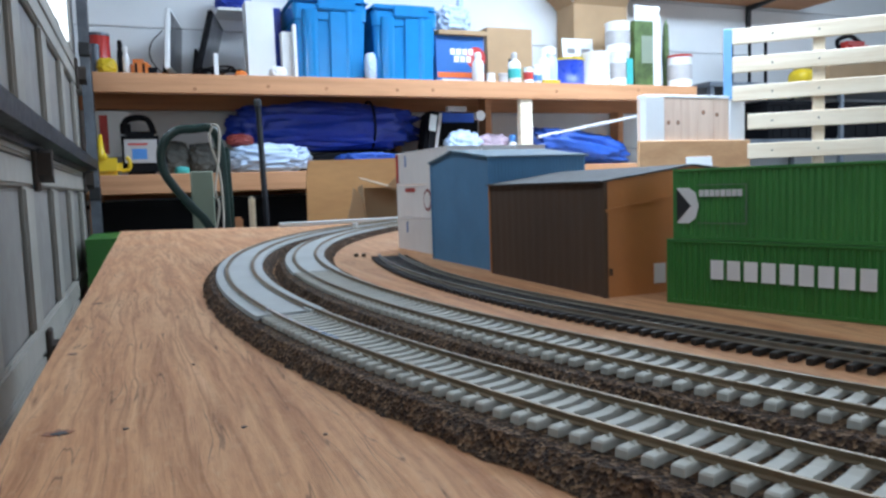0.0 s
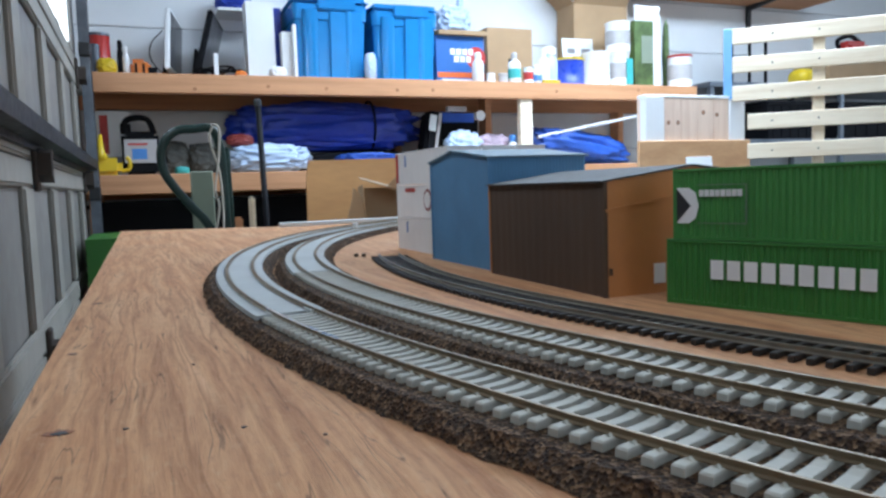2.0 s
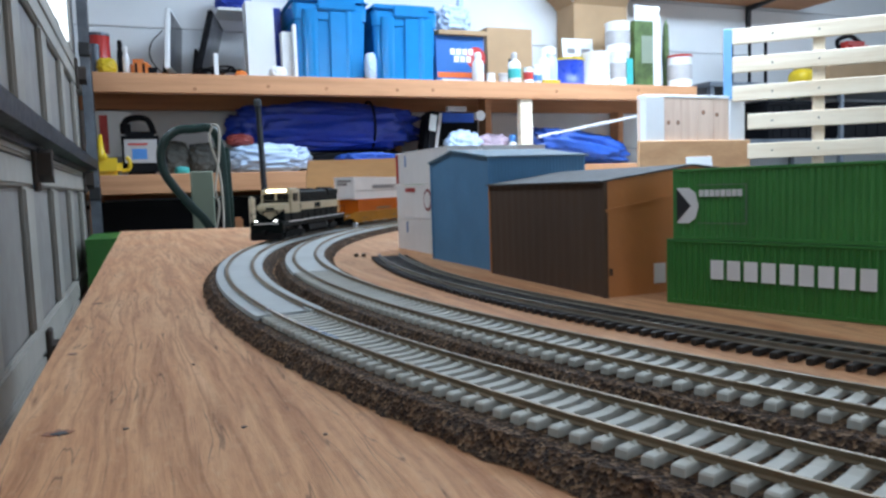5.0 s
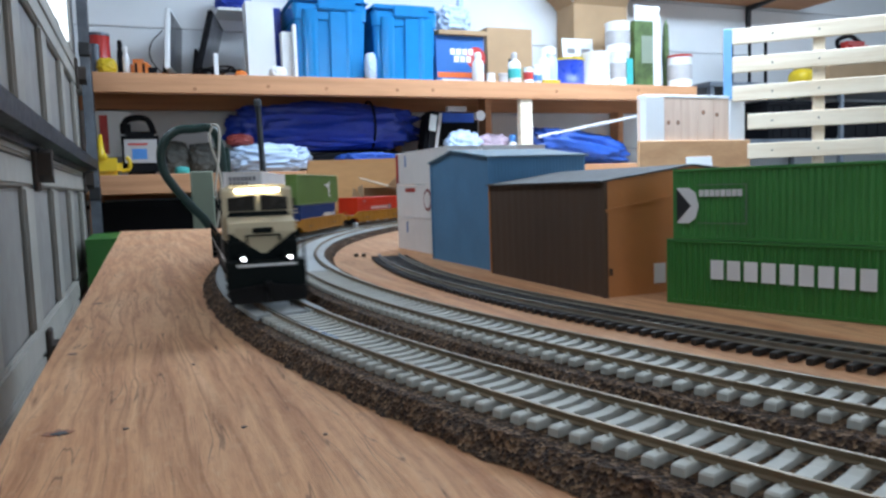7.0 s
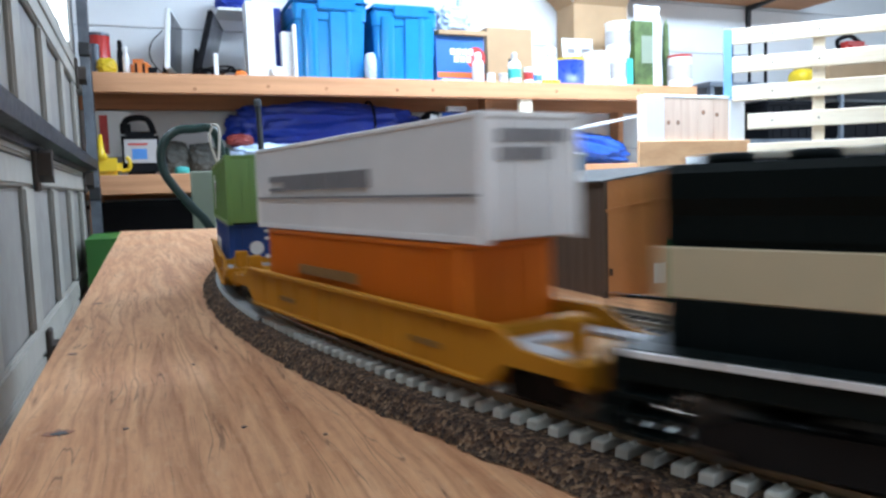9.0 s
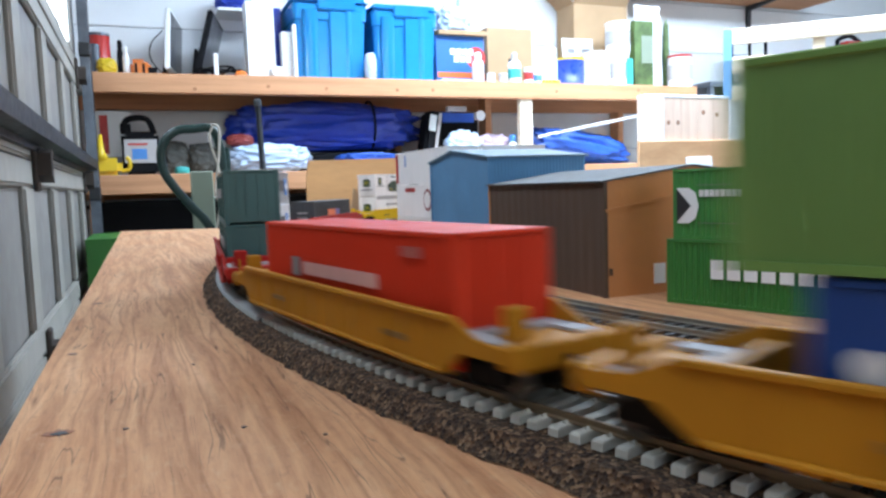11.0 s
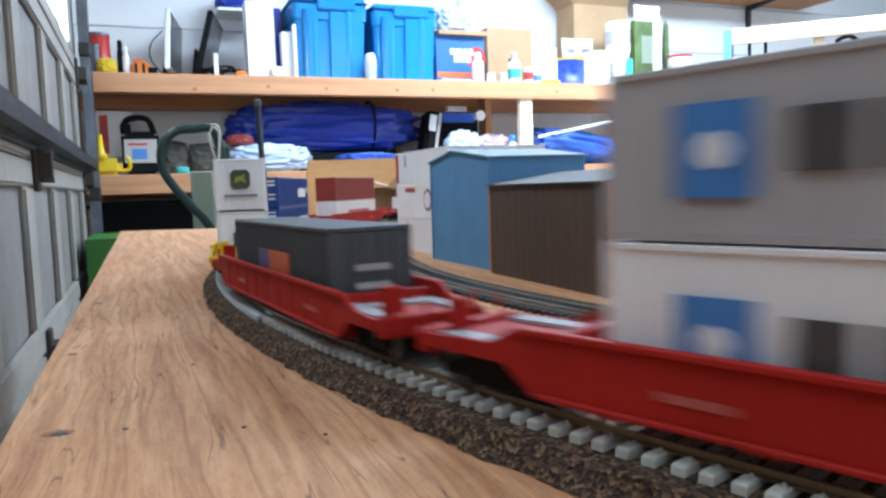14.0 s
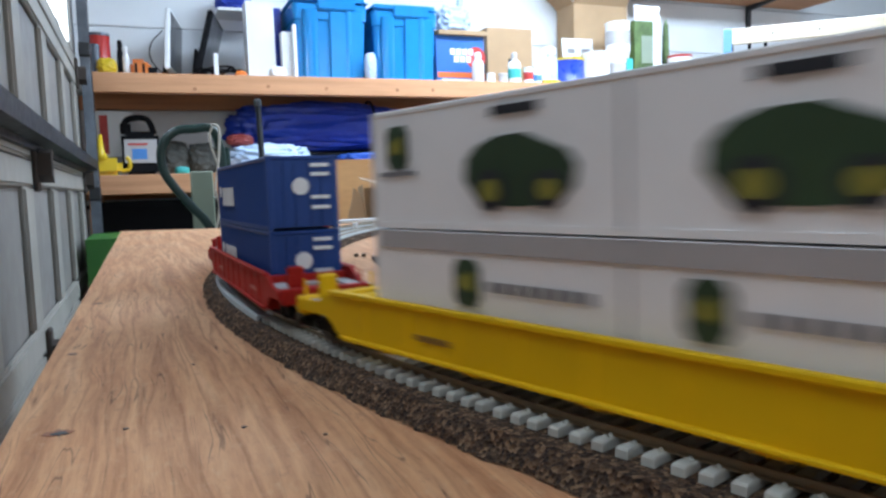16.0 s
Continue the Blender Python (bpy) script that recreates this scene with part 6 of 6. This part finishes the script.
def slat_rack():
    r = thing("slatted_rack", "tall rack of pale pine slats on upright posts", "rack", pose(2.490, 2.600, 0, 0, 0, math.degrees(math.atan2(-0.40, 0.44))))
    for i, z in enumerate((0.134, 0.265, 0.393, 0.518, 0.643)):
        part("slat", slab(0.06 if i < 2 else -0.004, 1.30, -0.012, 0.008, z, z + 0.068, 0.003), M["pine"], r)
        for x in (0.16, 0.345, 0.70):
            part("screw", lathe([(0.004, 0), (0.004, 0.001)], 8, pose(x, -0.012, z + 0.034, 90)), M["dark_steel"], r)
    for x in (0.325, 1.10):
        part("post", slab(x, x + 0.046, 0.008, 0.046, FLOOR_Z, 0.705, 0.003), M["pine"], r)
    part("end_post", slab(-0.040, -0.004, -0.012, 0.03, 0.400, 0.713, 0.003), M["blue_post"], r, "pale blue post")


slat_rack()
_t = thing("steel_shelving", "grey steel shelving against the wall", "shelves")
for _z in (0.275, 0.605):
    part("deck", slab(3.05, 5.2, 3.36, 3.78, _z - 0.03, _z, 0.003), M["steel"], _t)
for _x in (3.06, 4.1, 5.16):
    for _y in (3.37, 3.75):
        part("post", slab(_x, _x + 0.03, _y, _y + 0.03, FLOOR_Z, 0.605, 0.002), M["steel"], _t)


def crate(x, y, z, w, d, h, label):
    c = thing("plastic_crate", label, "crate", pose(x, y, z), "black crates")
    part("tub", prism([(-w / 2 * 0.92, 0), (w / 2 * 0.92, 0), (w / 2, h * 0.86), (-w / 2, h * 0.86)], -d / 2, d / 2, "Y"), M["black_plastic"], c)
    part("lid", slab(-w / 2 - 0.01, w / 2 + 0.01, -d / 2 - 0.01, d / 2 + 0.01, h * 0.86, h, 0.008), M["black_plastic"], c)
    for i in range(5):
        xx = -w * 0.36 + i * w * 0.18
        part("rib", slab(xx - 0.006, xx + 0.006, -d / 2 - 0.006, -d / 2 + 0.002, 0.01, h * 0.84), M["black_plastic"], c)


crate(3.70, 3.55, 0.275, 0.38, 0.32, 0.23, "black lidded plastic crate on steel shelving")
crate(4.36, 3.55, 0.275, 0.56, 0.32, 0.23, "wide black lidded plastic crate on steel shelving")
_t = thing("wire_rack", "small black wire rack on shelving", "rack", pose(3.48, 3.50, 0.605))
for _x in (-0.14, 0.0, 0.13):
    part("upright", slab(_x, _x + 0.014, 0, 0.014, 0, 0.33), M["black_plastic"], _t)
for _z in (0.0, 0.14, 0.30):
    part("bar", slab(-0.14, 0.144, -0.01, 0.02, _z, _z + 0.02), M["black_plastic"], _t)
lumpy("hard_hat", (0.15, 0.15, 0.11), M["yellow_plastic"], "yellow hard hat on the shelf", "helmet", pose(3.86, 3.45, 0.606), 31, 2, 0.02)
carton(4.06, 4.95, 3.42, 3.70, 0.606, 0.80, M["card"], "long brown carton on steel shelving")
_t = thing("power_tool", "red and black corded power tool", "tool", pose(4.36, 3.50, 0.806))
part("body", slab(-0.11, 0.10, -0.06, 0.06, 0.0, 0.10, 0.03), M["red_paint"], _t)
part("handle", tube(smooth_line([(-0.11, 0, 0.03), (-0.14, 0, 0.10), (-0.03, 0, 0.135), (0.06, 0, 0.10)]), 0.014, 8), M["black_plastic"], _t)
_t = thing("wall_shelf", "high brown wooden wall shelf on steel brackets", "shelf")
part("board", slab(2.20, 4.20, 3.50, 3.795, 1.165, 1.195, 0.004), M["lumber"], _t)
for _x in (2.70, 3.74):
    part("bracket", prism([(3.52, 1.165), (3.795, 1.165), (3.795, 0.98), (3.78, 0.98), (3.775, 1.135), (3.52, 1.155)], _x, _x + 0.03, "X"), M["dark_steel"], _t, "dark steel bracket")

# knots and screw holes in the table top
M["knot_rim"] = paint("resin_knot", (0.30, 0.085, 0.022), 0.5, scale=900, vary=0.35, bump=0.3, depth=0.0003)


def blot(rx, ry, z0, z1, seed):
    rng = random.Random(seed)
    return prism([(rx * math.cos(a) * q, ry * math.sin(a) * q) for a, q in ((2 * math.pi * k / 16, rng.uniform(0.6, 1.15)) for k in range(16))], z0, z1, "Z")


for _i, (_x, _y, _r) in enumerate(((-0.0225, 0.2010, 0.0021), (-0.0073, 0.1972, 0.0007), (0.020, 0.1842, 0.0007), (0.0368, 0.1692, 0.0006), (-0.0272, 0.3032, 0.0011), (-0.0254, 0.443, 0.0016), (0.0128, 0.262, 0.0007))):
    _k = table
    if _r > 0.001:
        _bm = blot(_r * 1.7, _r * 1.5, 0.0, 0.00015, 70 + _i)
        _bm.transform(pose(_x - 0.0006, _y + 0.001, 0.0))
        _k = part("knot_rim", _bm, M["knot_rim"], table, "orange-brown resin round a knot")
    _bm = blot(_r, _r * 0.8, 0.0, 0.0003, 90 + _i)
    _bm.transform(pose(_x, _y, 0.0))
    part("knot", _bm, M["black_mark"], _k, "dark knot hole")

# ---- ties: those near the camera one by one, the rest joined ----


def lay_ties(track, radius, gaps, near):
    tie_me = mesh_of("tie", concrete_tie_bm(), M["tie"])
    rest = bmesh.new()
    n = int(2 * math.pi * radius / TIE_STEP)
    lone = []
    for i in range(n):
        a = -180 + 360 * (i + 0.22) / n
        if gaps[0] < a < gaps[1]:
            continue
        if near[0] < a < near[1] and len(lone) < 290:
            ob = new("tie", tie_me)
            ob.parent = track
            ob.matrix_local = tie_pose(radius, a + random.uniform(-0.02, 0.02), 0.0058)
            lone.append(ob)
        else:
            concrete_tie_bm(tie_pose(radius, a, 0.0058), rest)
    bmesh.ops.recalc_face_normals(rest, faces=rest.faces)
    tagged(part("ties", rest, M["tie"], track), kind="stuff")


lay_ties(track_outer, R_OUT, (-5.72, 62), (-60, -5.4))
lay_ties(track_inner, R_IN, (4.0, 38), (-60, 4.0))
_me = mesh_of("tie", slab(-0.0150, 0.0150, -0.00115, 0.00115, 0.0002, 0.0023, 0.0002), M["tie_black"])
_n = int(R_SIDE * radians(88) / 0.0056)
for _i in range(_n):
    _a = -75 + 88.4 * (_i + 0.5) / _n
    _o = new("tie", _me)
    _o.parent = siding
    _o.matrix_local = tie_pose(R_SIDE, _a, 0.0)


def motions():
    times = [0.5 * i for i in range(33)]
    for ob, back, base, shift in TRAIN:
        walk(ob, [(t, on_track(front_at(t) - back, base) @ shift) for t in times])


motions()
